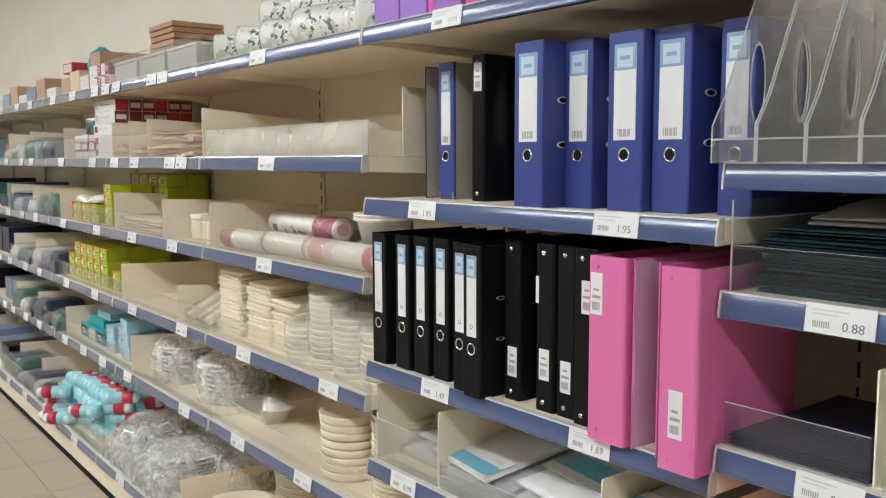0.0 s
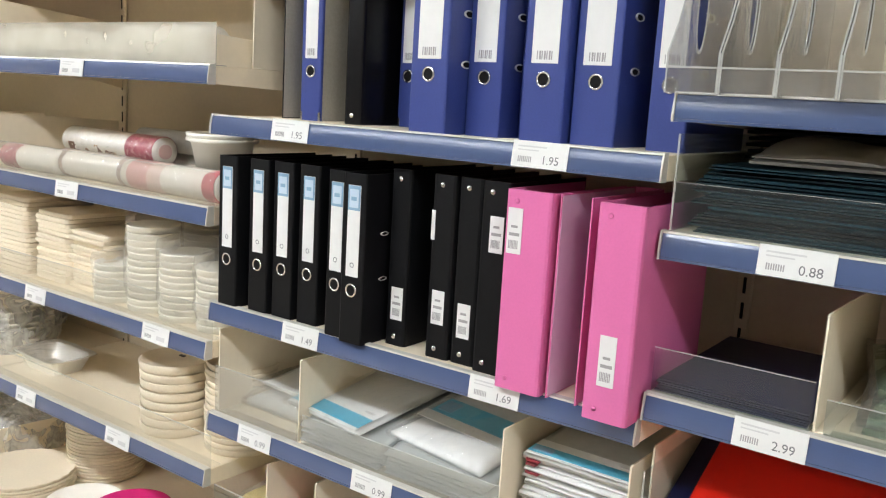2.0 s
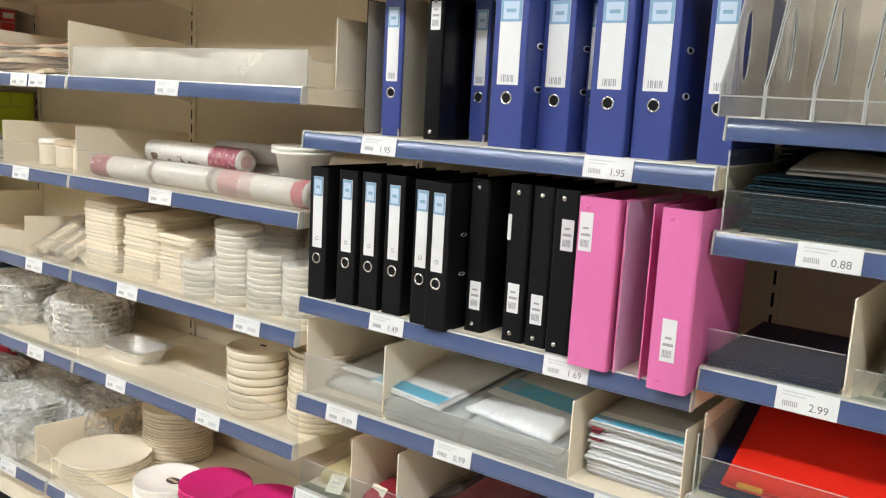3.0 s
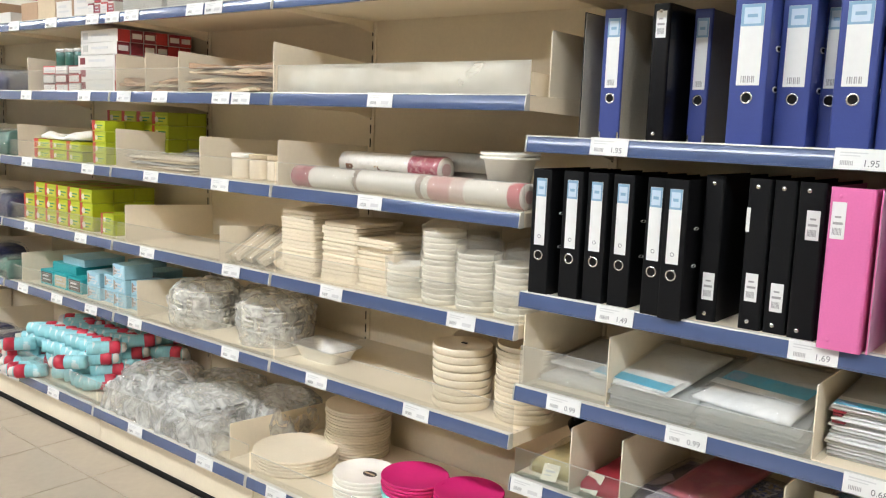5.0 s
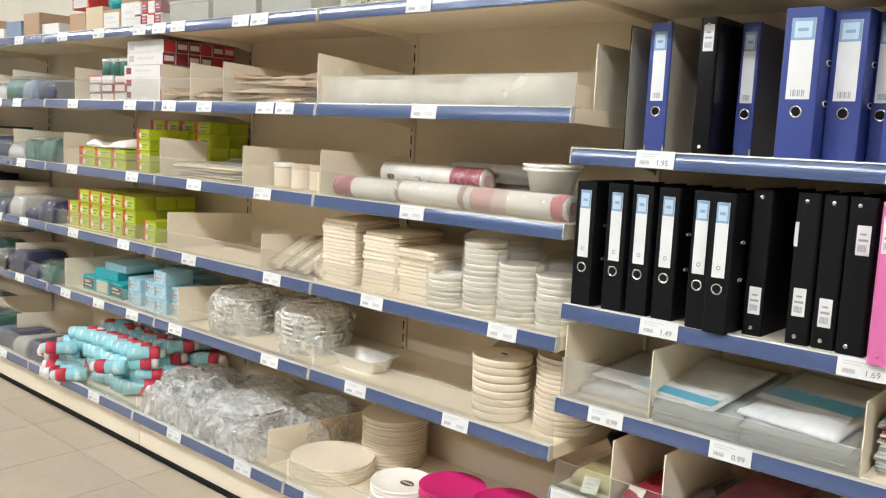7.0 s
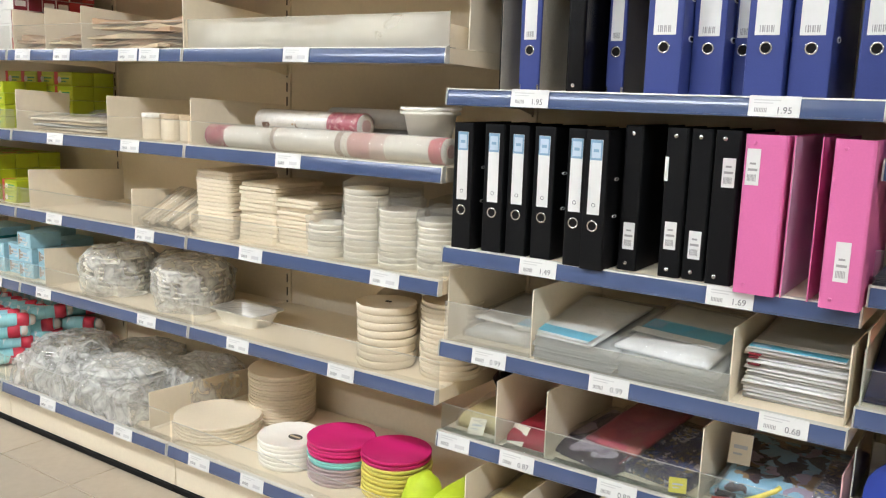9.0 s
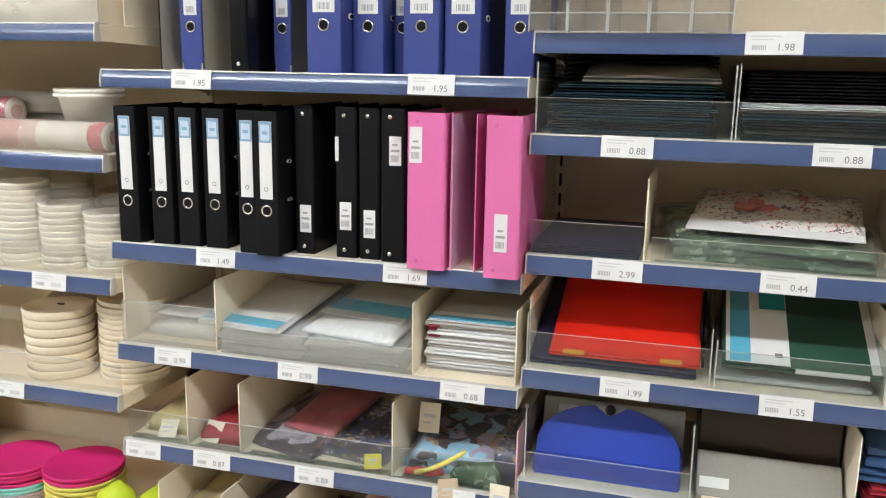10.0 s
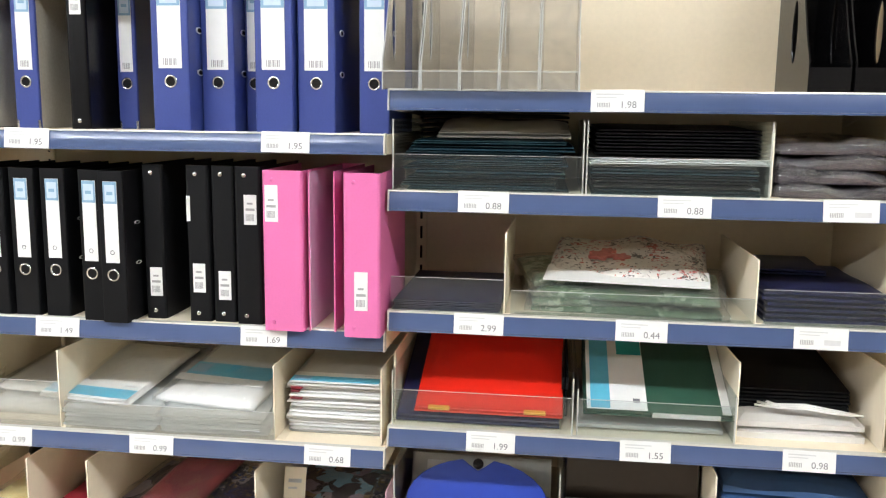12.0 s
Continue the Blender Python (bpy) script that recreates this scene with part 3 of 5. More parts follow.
def lever_arch_file(x, z, w, y=0.03, material=BLUE, label="", h=0.32, lining=None, barcode=True, label_w=None, turn=0.0, ring=0.096, tilt=0.0):
    """A lever arch file, its spine to the aisle; x is its left edge."""
    d = min(0.285, 0.455 - y)
    t = thing("lever_arch_file", (x, y, z - 0.003), label, "binder", "lever arch files", turn, (0, tilt))
    part("cover", cover_shell(w, d, h, 0.003, right=lining is None), material, t)
    if lining:
        part("lining", boxes((w - 0.003, w, 0.0068, d, 0.001, h - 0.001), bevel=0.0008), lining, t, "bare grey board lining")
        for fx in (0.004, w - 0.003):
            f = part("corner_guard", FOOT, METAL, t, "bright metal corner guard")
            f.location = (fx, 0.0, 0)
    part("filing_block", boxes((0.006, w - 0.006, d - 0.085, d - 0.075, 0.01, h - 0.01)), GREY_DARK, t)
    lw = label_w or w * 0.56
    cx, top, low = w / 2, h - 0.022, 0.128
    part("spine_label", boxes((cx - lw / 2, cx + lw / 2, -0.0012, 0.0, low, top), bevel=0.0003), PAPER, t, "white spine label")
    part("label_band", boxes((cx - lw / 2 + 0.0004, cx + lw / 2 - 0.0004, -0.0017, -0.0011, top - 0.046, top - 0.0004)), BAND, t, "light blue band of the spine label")
    part("label_panel", boxes((cx - lw * 0.36, cx + lw * 0.36, -0.0021, -0.0016, top - 0.041, top - 0.007)), BAND_PALE, t, "pale panel in the band")
    part("label_word", boxes((cx - lw * 0.22, cx + lw * 0.22, -0.0024, -0.002, top - 0.028, top - 0.021)), BAND, t, "illegible lettering")
    if barcode:
        part("barcode", boxes(*[(cx - lw * 0.3 + i * lw * 0.09, cx - lw * 0.3 + i * lw * 0.09 + lw * (0.06 if i % 2 else 0.035), -0.0017, -0.0011, low + 0.006, low + 0.02) for i in range(7)]), STICKER_INK, t)
    else:
        b = part("printed_mark", turned(torus(0.0042, 0.0007, 14, 4), Matrix.Identity(4)), INK, t, "small round printed mark")
        b.location = (cx, -0.0013, low + 0.022)
    g = part("finger_ring", RING, METAL, t, "chromed finger ring")
    g.location = (cx, -0.001, ring + 0.006)
    q = part("finger_hole_shade", HOLE, DARK, t)
    q.location = (cx, -0.0004, ring + 0.006)
    if lining is None:
        for ez in (0.122, 0.208):
            e, o = part("eyelet", EYELET, METAL, t), part("eyelet_hole_shade", EYEHOLE, DARK, t)
            e.location, o.location = (w + 0.0006, 0.055, ez), (w, 0.055, ez)
            if material is BLACK:
                e.scale = o.scale = (1, 0.7, 0.55)
    return t


def sticker(t, x0, z0, w=0.026, h=0.062, y=0.0):
    s = part("sticker", boxes((x0, x0 + w, y - 0.0009, y, z0, z0 + h), bevel=0.0002), PAPER, t, "white barcode sticker")
    part("barcode", boxes(*[(x0 + 0.004 + i * 0.0026, x0 + 0.0055 + i * 0.0026, y - 0.0013, y - 0.0008, z0 + 0.008, z0 + 0.022) for i in range(7)]), STICKER_INK, s)
    part("print_line", boxes((x0 + 0.004, x0 + w - 0.004, y - 0.0013, y - 0.0008, z0 + 0.029, z0 + 0.034), (x0 + 0.007, x0 + w - 0.008, y - 0.0013, y - 0.0008, z0 + 0.042, z0 + 0.046)), STICKER_INK, s)


def ring_binder(x, z, w, y=0.02, material=BLACK, label="", h=0.315, stick=None, d=0.27, turn=0.0):
    """A ring binder with a rounded spine; x is its left edge."""
    t = thing("ring_binder", (x, y, z - 0.003), label, "binder", "ring binders", turn)
    r = min(0.006, w * 0.2)
    out = [(0, d), (0, r), (r * 0.3, r * 0.3), (r, 0), (w - r, 0), (w - r * 0.3, r * 0.3), (w, r), (w, d), (w - 0.0025, d), (w - 0.0025, 0.012), (0.0025, 0.012), (0.0025, d)]
    part("cover", prism(out, "z", 0, h), material, t)
    part("ring_rail", boxes((0.008, w - 0.008, 0.0125, 0.018, 0.01, h - 0.01)), METAL, t)
    for sz in (0.018, h - 0.018):
        s = part("rivet", STUD_PINK if material is PINK else STUD, METAL, t, "pink rivet" if material is PINK else "nickel rivet")
        s.location = (min(w * 0.5, 0.021), 0.0, sz)
    if stick:
        sticker(t, *stick)
    return t


BF = "blue lever arch file with a white spine label on the shelf"
z = 1.358
t = thing("lever_arch_file", (0.074, 0.13, z - 0.003), "lever arch file turned about, grey lining to the aisle", "binder", "lever arch files")
part("cover", prism([(0, 0), (0.003, 0), (0.003, 0.282), (0.06, 0.282), (0.06, 0.285), (0, 0.285)], "z", 0, 0.318), BLACK, t)
part("lining", boxes((0.003, 0.0042, 0.001, 0.28, 0.002, 0.316)), GREY_BOARD, t, "bare grey board lining")
lever_arch_file(0.134, z, 0.058, 0.124, BLUE, "narrow blue lever arch file showing its grey lining", lining=GREY_BOARD, label_w=0.034)
ring_binder(0.272, z, 0.046, 0.11, BLACK_GLOSS, "glossy black ring binder among blue files", 0.325, stick=(0.01, 0.245, 0.026, 0.062), d=0.28)
lever_arch_file(0.338, z, 0.046, 0.20, BLUE, "narrow blue lever arch file with dark grey lining", lining=GREY_DARK, label_w=0.03)
lever_arch_file(0.506, z, 0.080, 0.024, BLUE, BF, label_w=0.05)
lever_arch_file(0.588, z, 0.072, 0.082, BLUE, BF, label_w=0.046, turn=-1)
lever_arch_file(0.662, z, 0.042, 0.14, BLUE, "blue lever arch file pushed back between two others", label_w=0.03)
lever_arch_file(0.709, z, 0.080, 0.068, BLUE, BF, label_w=0.05)
lever_arch_file(0.794, z, 0.080, 0.088, BLUE, BF, label_w=0.05)
lever_arch_file(0.922, z, 0.064, 0.10, BLUE, "blue lever arch file at the end of the row", label_w=0.042)

z = 0.957
KF = "black lever arch file with a narrow white spine label"
for cx, w, y, turn in ((0.055, 0.056, 0.0, 0.5), (0.140, 0.056, 0.009, -0.4), (0.205, 0.056, 0.015, 0.3), (0.273, 0.056, 0.02, -0.2), (0.369, 0.048, -0.003, 0.0), (0.423, 0.056, -0.016, 0.3)):
    lever_arch_file(cx - w / 2, z, w, y, BLACK, KF, lining=None, barcode=False, label_w=0.030, turn=turn, h=0.32)
for cx, w, y, sz, sx in ((0.489, 0.046, 0.036, 0.05, 0.012), (0.592, 0.05, 0.028, 0.063, 0.011), (0.646, 0.05, 0.031, 0.048, 0.012), (0.704, 0.056, 0.02, 0.212, 0.02)):
    t = ring_binder(cx - w / 2, z, w, y, BLACK, "black ring binder with a white barcode sticker", 0.332, stick=(sx, sz, 0.027, 0.062))
    if cx == 0.592:
        part("sticker", boxes((0.001, 0.009, -0.0009, 0.0, 0.215, 0.268)), PAPER, t, "narrow white sticker")
ring_binder(0.749, z, 0.084, -0.021, PINK, "pink plastic ring binder, standing over the shelf edge", 0.328, stick=(0.006, 0.225, 0.027, 0.074))
t = thing("ring_binder", (0.842, -0.012, z - 0.003), "pink ring binder turned about, lilac inside showing", "binder", "ring binders")
part("cover", prism([(0, 0), (0.0022, 0), (0.0022, 0.277), (0.052, 0.277), (0.052, 0.0), (0.0545, 0.0), (0.0545, 0.28), (0, 0.28)], "z", 0, 0.328), PINK, t)
part("inside_cover", boxes((0.0022, 0.0034, 0.002, 0.27, 0.002, 0.326)), LILAC, t, "lilac inside of the cover")
ring_binder(0.922, z, 0.074, -0.046, PINK, "pink plastic ring binder, standing over the shelf edge", 0.328, stick=(0.022, 0.055, 0.027, 0.078), d=0.285)

# ---- folders and packs of the binder bay ----


def flat_pack(x, y, z, w, d, h, material, label, header=None, turn=0.0, film=True, seed=0.0, wave=0.004, tilt=(0, 0), name="folder_pack"):
    """A flat pack of plastic folders in film, with a printed paper header at its front edge."""
    t = thing(name, (x, y, z - 0.003), label, "folder pack", "folder packs", turn, tilt)
    part("folder_body", sheet(w, d, h, wave=wave, seed=seed), material, t, smooth=True)
    if header:
        part("header_card", boxes((-w * 0.47, w * 0.47, -d / 2 - 0.002, -d / 2 + header, h + 0.001, h + 0.0025)), PAPER, t, "white paper header")
        part("header_band", boxes((-w * 0.469, w * 0.469, -d / 2 + header * 0.08, -d / 2 + header * 0.55, h + 0.0028, h + 0.0036)), TEAL_BAND, t, "blue band of the header")
        part("header_panel", boxes((-w * 0.44, -w * 0.26, -d / 2 + header * 0.16, -d / 2 + header * 0.47, h + 0.0038, h + 0.0044)), BAND, t, "pale panel of the header")
        part("print_line", boxes((w * 0.28, w * 0.4, -d / 2 + header * 0.72, -d / 2 + header * 0.8, h + 0.0026, h + 0.0032)), INK_LIGHT, t)
    if film:
        part("film", rough_up(sheet(w * 1.05, d * 1.06, h + 0.009, 18, 14, 0.006, 16, seed + 2), 0.002, 30, seed), FILM, t, "crinkled clear film")
    return t


z = 0.704
divider(0.012, z, 0.19, 0.17)
divider(0.262, z, 0.175, 0.165)
divider(0.752, z, 0.165, 0.16)
divider(0.985, z, 0.17, 0.15)
MILKY_GUARD = clear("milky_guard_plastic", 0.17, body=(0.82, 0.81, 0.79))
riser(0.0, 0.27, z, h=0.105, material=MILKY_GUARD)
riser(0.27, 0.76, z, h=0.062, material=MILKY_GUARD)
flat_pack(0.135, 0.25, z, 0.22, 0.32, 0.03, POLY, "slack frosted plastic pockets lying behind a milky guard", film=True, seed=3, wave=0.012)
flat_pack(0.13, 0.27, z + 0.045, 0.2, 0.28, 0.012, POLY, "loose clear plastic pocket on the pile", film=True, seed=7, wave=0.01, tilt=(3, 2))
for x, w, s in ((0.375, 0.22, 1), (0.61, 0.245, 8)):
    flat_pack(x, 0.30, z, w * 0.97, 0.24, 0.036, POLY, "frosted plastic folders lying under slack ones", film=False, seed=s, wave=0.003)
    for i in range(7):
        flat_pack(x + random.uniform(-0.006, 0.006), 0.20 + random.uniform(-0.01, 0.006), z + 0.034 + 0.0058 * i, w + random.uniform(-0.012, 0.008), 0.35, 0.0032, POCKET,
                  "slack frosted plastic pocket sloping to the shelf edge", film=False, seed=s + 2 + i, wave=0.005, tilt=(9.5, 0), turn=random.uniform(-3.5, 2.5))
flat_pack(0.325, 0.19, z + 0.077, 0.232, 0.30, 0.010, PAPER, "pack of clear folders with a white and blue header", header=0.085, turn=-8, seed=4, tilt=(9, 0))
t = flat_pack(0.60, 0.215, z + 0.076, 0.24, 0.31, 0.02, POLY, "pack of frosted folders in clear film with a blue band", film=True, turn=-9, seed=11, tilt=(10, 0))
part("header_band", boxes((-0.1, 0.112, -0.06, 0.0, 0.0255, 0.027)), TEAL_BAND, t, "blue printed band")
part("header_panel", boxes((-0.092, -0.055, -0.05, -0.01, 0.0272, 0.0279)), BAND, t, "pale panel of the band")
part("header_card", boxes((-0.112, 0.112, -0.09, -0.061, 0.0255, 0.0268)), PAPER, t, "white card edge")
for i in range(15):
    m = GREY_PACK if i % 3 == 1 else PAPER
    flat_pack(0.872 + random.uniform(-0.006, 0.006), 0.22 + random.uniform(-0.009, 0.009), z + i * 0.0077, 0.208, 0.30, 0.0055 + 0.0016 * (i % 2), m, "report folder with a clear cover in a neat stack", film=False, seed=i, wave=0.001, name="report_folder")
for k in (10, 12, 13):
    solo("index_tab", boxes((0.0, 0.02 + 0.006 * (k % 3), 0.0, 0.012, 0.0, 0.005), bevel=0.001), CRIMSON, (0.775, 0.062, z + k * 0.0077 - 0.001), "small dark red index tab in the folder stack", "tab", "index tabs")
flat_pack(0.872, 0.215, z + 0.115, 0.21, 0.30, 0.01, GREY_PACK, "report folders with a blue header, on the stack", header=0.06, film=False, seed=20, wave=0.001, tilt=(3, 0))

z = 0.452
divider(0.172, z, 0.172, 0.165)
divider(0.316, z, 0.176, 0.165)
divider(0.706, z, 0.178, 0.165)
divider(0.995, z, 0.15, 0.14, material=mat("pink_divider", (0.7, 0.42, 0.45), 0.5), label="pale pink plastic shelf divider")
riser(0.0, 1.0, z, h=0.075, material=BIN)


def pouch(x, y, z, w, d, h, material, label, turn=0.0, seed=0, tilt=(0, 0), film=True, group="printed pouches", wave=0.008):
    t = thing("printed_pouch", (x, y, z - 0.003), label, "pouch", group, turn, tilt)
    part("body", sheet(w, d, h, 20, 16, wave=wave, scale=11, seed=seed), material, t, smooth=True)
    if film:
        part("film", rough_up(sheet(w * 1.07, d * 1.07, h + 0.01, 18, 14, 0.007, 17, seed + 2), 0.0025, 32, seed), FILM, t, "crinkled clear film")
    return t


def hang_tag(x, y, z, label, turn=0.0, lean=40, w=0.045, h=0.05, material=CREAM_PLASTIC):
    t = thing("price_tag", (x, y, z), label, "tag", "paper tags", turn, (lean, 0))
    part("card", boxes((-w / 2, w / 2, -0.0007, 0.0007, 0, h), bevel=0.0003), material, t)
    part("print_line", boxes((-w * 0.3, w * 0.3, -0.0012, -0.0006, h * 0.5, h * 0.62), (-w * 0.3, w * 0.1, -0.0012, -0.0006, h * 0.3, h * 0.36)), INK_LIGHT, t)


MOTIF = printed("pale_lilac_print", [(0.50, 0.44, 0.52), (0.44, 0.38, 0.46), (0.56, 0.51, 0.58), (0.30, 0.24, 0.32)], 40)
GOLD = mat("straw_gold_fabric", (0.55, 0.44, 0.20), 0.6, grain=40, vary=0.25, bump=0.4)
pouch(0.088, 0.19, z, 0.125, 0.24, 0.042, GOLD, "straw-gold craft pack in clear film", seed=1)
solo("black_pouch", rough_up(lathe([(0.02, 0.002), (0.06, 0.01), (0.07, 0.035), (0.05, 0.065), (0.01, 0.075)], 20), 0.006, 25, 3), BLACK_GLOSS, (0.075, 0.30, z + 0.043), "glossy black pouch behind the craft pack", "pouch", smooth=True)
hang_tag(0.10, 0.035, z + 0.0, "small cream paper tag leaning on the guard", 14, -50)
pouch(0.245, 0.2, z, 0.11, 0.30, 0.04, RED_CARD, "red fabric pouch between dividers", seed=2, film=False)
hang_tag(0.215, 0.045, z, "cream paper tag leaning on the guard", -8, -40, 0.05, 0.055)
t = pouch(0.425, 0.20, z, 0.22, 0.30, 0.03, PLUM, "dark plum pouch printed with a pale butterfly, in clear film", turn=-14, seed=3, tilt=(7, 0), wave=0.002)
for sx, k in ((-1, 1.0), (1, 0.85)):
    part("printed_motif", turned(lathe([(0.034 * k, 0.0), (0.034 * k, 0.0007)], 30, scallop=0.22, lobes=3), Matrix.Translation((0.012 + sx * 0.03, -0.085, 0.0325)) @ Matrix.Diagonal((1, 1.25, 1, 1))), MOTIF, t, "pale butterfly wing print")
pouch(0.475, 0.26, z + 0.048, 0.15, 0.28, 0.014, ROSE, "rose red printed pouch in clear film", turn=-12, seed=4, tilt=(9, 0), wave=0.003)
t = pouch(0.605, 0.21, z, 0.18, 0.30, 0.035, SPACE, "dark blue cartoon pouch in clear film", turn=-10, seed=5, tilt=(8, 0), wave=0.003)
part("binding", boxes((-0.089, -0.085, -0.148, 0.148, 0.034, 0.038)), ROSE, t, "rose red binding along its edge")
hang_tag(0.655, 0.03, z + 0.002, "yellow paper tag on the shelf edge", 20, -35, 0.04, 0.035, mat("yellow_tag", (0.75, 0.62, 0.05), 0.5))
for i in range(2):
    pouch(0.845 + 0.01 * i, 0.22, z + 0.035 * i, 0.24, 0.30, 0.03, SKYPRINT, "sky-blue cartoon pouch in clear film", turn=-4 + 5 * i, seed=6 + i, tilt=(4 * i, 0))
hang_tag(0.765, 0.11, z + 0.075, "white paper tag on the pouches", 4, -20, 0.05, 0.07)
hang_tag(0.85, -0.012, z - 0.03, "creased cream tag hanging over the strip", 25, -8, 0.045, 0.055, TAN)
hang_tag(0.965, -0.012, z - 0.035, "cream tag hanging over the strip", -6, -4, 0.045, 0.065, CREAM_PLASTIC)
solo("yellow_strap", tube([(0.76, 0.025, z + 0.012), (0.80, 0.02, z + 0.03), (0.835, 0.014, z + 0.052), (0.87, 0.01, z + 0.078), (0.878, 0.02, z + 0.085)], 0.006), YELLOW, (0, 0, 0), "yellow plastic strap over the pouches", "strap", smooth=True)
solo("red_strap", tube([(0.735, 0.03, z + 0.01), (0.77, 0.034, z + 0.016), (0.80, 0.03, z + 0.014), (0.825, 0.034, z + 0.02)], 0.009), RED, (0, 0, 0), "red plastic strap lying by the guard", "strap", smooth=True)
solo("green_ribbon", rough_up(sheet(0.11, 0.04, 0.05, 14, 8, 0.012, 20, 3), 0.004, 25, 3), LEAFY, (0.90, 0.04, z - 0.002), "dull green ribbon heap by the guard", "ribbon", smooth=True)
pouch(0.965, 0.16, z, 0.055, 0.22, 0.09, SPACE, "narrow dark printed pouch beside a divider", seed=9)

# the lowest deck of the binder bay
z = 0.182
for x, h in ((0.13, 0.2), (0.30, 0.19), (0.46, 0.2), (0.62, 0.18), (0.82, 0.19)):
    divider(x, z, h, h - 0.02, y0=-0.05)
pouch(0.06, 0.08, z, 0.11, 0.24, 0.10, LIME_FLUO, "bright lime foam craft pack", seed=1, film=False)
pouch(0.21, 0.12, z, 0.13, 0.28, 0.11, GOLD, "straw-gold craft pack on the lowest deck", seed=2)
pouch(0.38, 0.12, z, 0.13, 0.28, 0.12, PLUM, "plum printed craft pack", seed=3)
pouch(0.54, 0.12, z, 0.13, 0.28, 0.08, BLACK_GLOSS, "black craft pack on the lowest deck", seed=4)
pouch(0.71, 0.12, z, 0.17, 0.28, 0.10, RED, "red craft pack on the lowest deck", seed=5)
pouch(0.90, 0.12, z, 0.15, 0.28, 0.10, SPACE, "dark printed craft pack in film", seed=6)

# top of the binder bay
z = 1.765


def carton(x, y, z, w, d, h, material, label, face=None, band=None, turn=0.0, group="cartons", side=None, category="box"):
    """A printed carton, its left front lower corner at x, y; face: a panel on its front; band: a stripe round its front."""
    t = thing("carton", (x, y, z - 0.003), label, category, group, turn)
    part("box", boxes((0, w, 0, d, 0, h), bevel=min(0.0016, h * 0.04)), material, t)
    if face:
        f = part("front_panel", boxes((w * 0.08, w * 0.92, -0.0012, 0.0, h * 0.14, h * 0.86)), face, t, "printed front panel")
        part("print_line", boxes((w * 0.2, w * 0.65, -0.0018, -0.0011, h * 0.56, h * 0.68), (w * 0.2, w * 0.8, -0.0018, -0.0011, h * 0.34, h * 0.42)), INK_LIGHT, f)
    if band:
        part("printed_band", boxes((-0.0006, w * 0.16, -0.0008, d, -0.0 + 0.001, h + 0.0006)), band, t, "coloured end band")
    if side:
        part("side_panel", boxes((w, w + 0.001, d * 0.06, d * 0.94, h * 0.12, h * 0.88)), side, t, "printed side panel")
    return t


carton(0.02, 0.02, z, 0.10, 0.3, 0.16, PURPLE, "purple carton on the top shelf", group="purple cartons")
carton(0.125, 0.02, z, 0.10, 0.3, 0.16, PURPLE, "purple carton on the top shelf", group="purple cartons")
carton(0.235, 0.02, z, 0.11, 0.3, 0.12, PURPLE, "purple carton on the top shelf", band=PINK_BOX, group="purple cartons")
carton(0.36, 0.02, z, 0.14, 0.3, 0.09, PINK_BOX, "hot pink carton on the top shelf", group="purple cartons")

# ---- folder bay ----
z = 1.446


def holed_side(out, x0, x1, cy, cz, ry, rz, n=20):
    """A side panel between x0 and x1 with an oval hole through it."""
    bm = bmesh.new()
    rim = [(cy + ry * math.cos(math.tau * i / n), cz + rz * math.sin(math.tau * i / n)) for i in range(n)]
    edges = []
    for loop in (out, rim):
        lo = [bm.verts.new((x0, p[0], p[1])) for p in loop]
        edges += [bm.edges.new((lo[i], lo[(i + 1) % len(lo)])) for i in range(len(lo))]
    bmesh.ops.triangle_fill(bm, use_beauty=True, edges=edges)
    grown = bmesh.ops.extrude_face_region(bm, geom=list(bm.faces))["geom"]
    for v in grown:
        if isinstance(v, bmesh.types.BMVert):
            v.co.x = x1
    bmesh.ops.recalc_face_normals(bm, faces=bm.faces)
    return bm


def magazine_file(x, z, w=0.074, material=ACRYLIC):
    """A sloped, open magazine file of clear acrylic with a finger notch in front."""
    t = thing("magazine_file", (x, -0.026, z - 0.003), "clear acrylic magazine file with a sloping side, on the shelf edge", "magazine file", "acrylic magazine files")
    d, hf, hb = 0.25, 0.055, 0.31
    out = [(0, 0), (d, 0), (d, hb), (0.13, hb), (0.03, 0.1), (0, hf)]
    for sx in (0, w - 0.0025):
        part("side_wall", holed_side(out, sx, sx + 0.0025, 0.118, 0.125, 0.02, 0.062), material, t)
        part("hole_rim", turned(torus(0.02, 0.0011, 24, 5), Matrix.Translation((sx + 0.0012, 0.118, 0.125)) @ Matrix.Rotation(math.pi / 2, 4, "Z") @ Matrix.Diagonal((1, 1, 3.1, 1))), RIM, t, "finger hole rim whitened as if catching light")
    part("base", boxes((0.0025, w - 0.0025, 0, d, 0, 0.0025)), material, t)
    part("front_lip", boxes((0.0025, w - 0.0025, 0, 0.0025, 0.0025, 0.034), bevel=0.0006), material, t)
    part("back_wall", boxes((0.0025, w - 0.0025, d - 0.0025, d, 0.0025, hb)), material, t)
    part("rim", boxes((0.0, w, -0.0008, 0.0008, 0.034, 0.0365), (w - 0.0012, w + 0.0012, -0.001, 0.001, 0.001, 0.055), bevel=0.0004), RIM, t, "edge whitened as if catching light")
    for sx in (0.0012, w - 0.0012):
        part("rim", tube([(sx, 0.0, 0.0), (sx, 0.0, hf), (sx, 0.03, 0.1), (sx, 0.13, hb), (sx, d, hb)], 0.0013, 5), RIM, t, "edge whitened as if catching light")
    return t


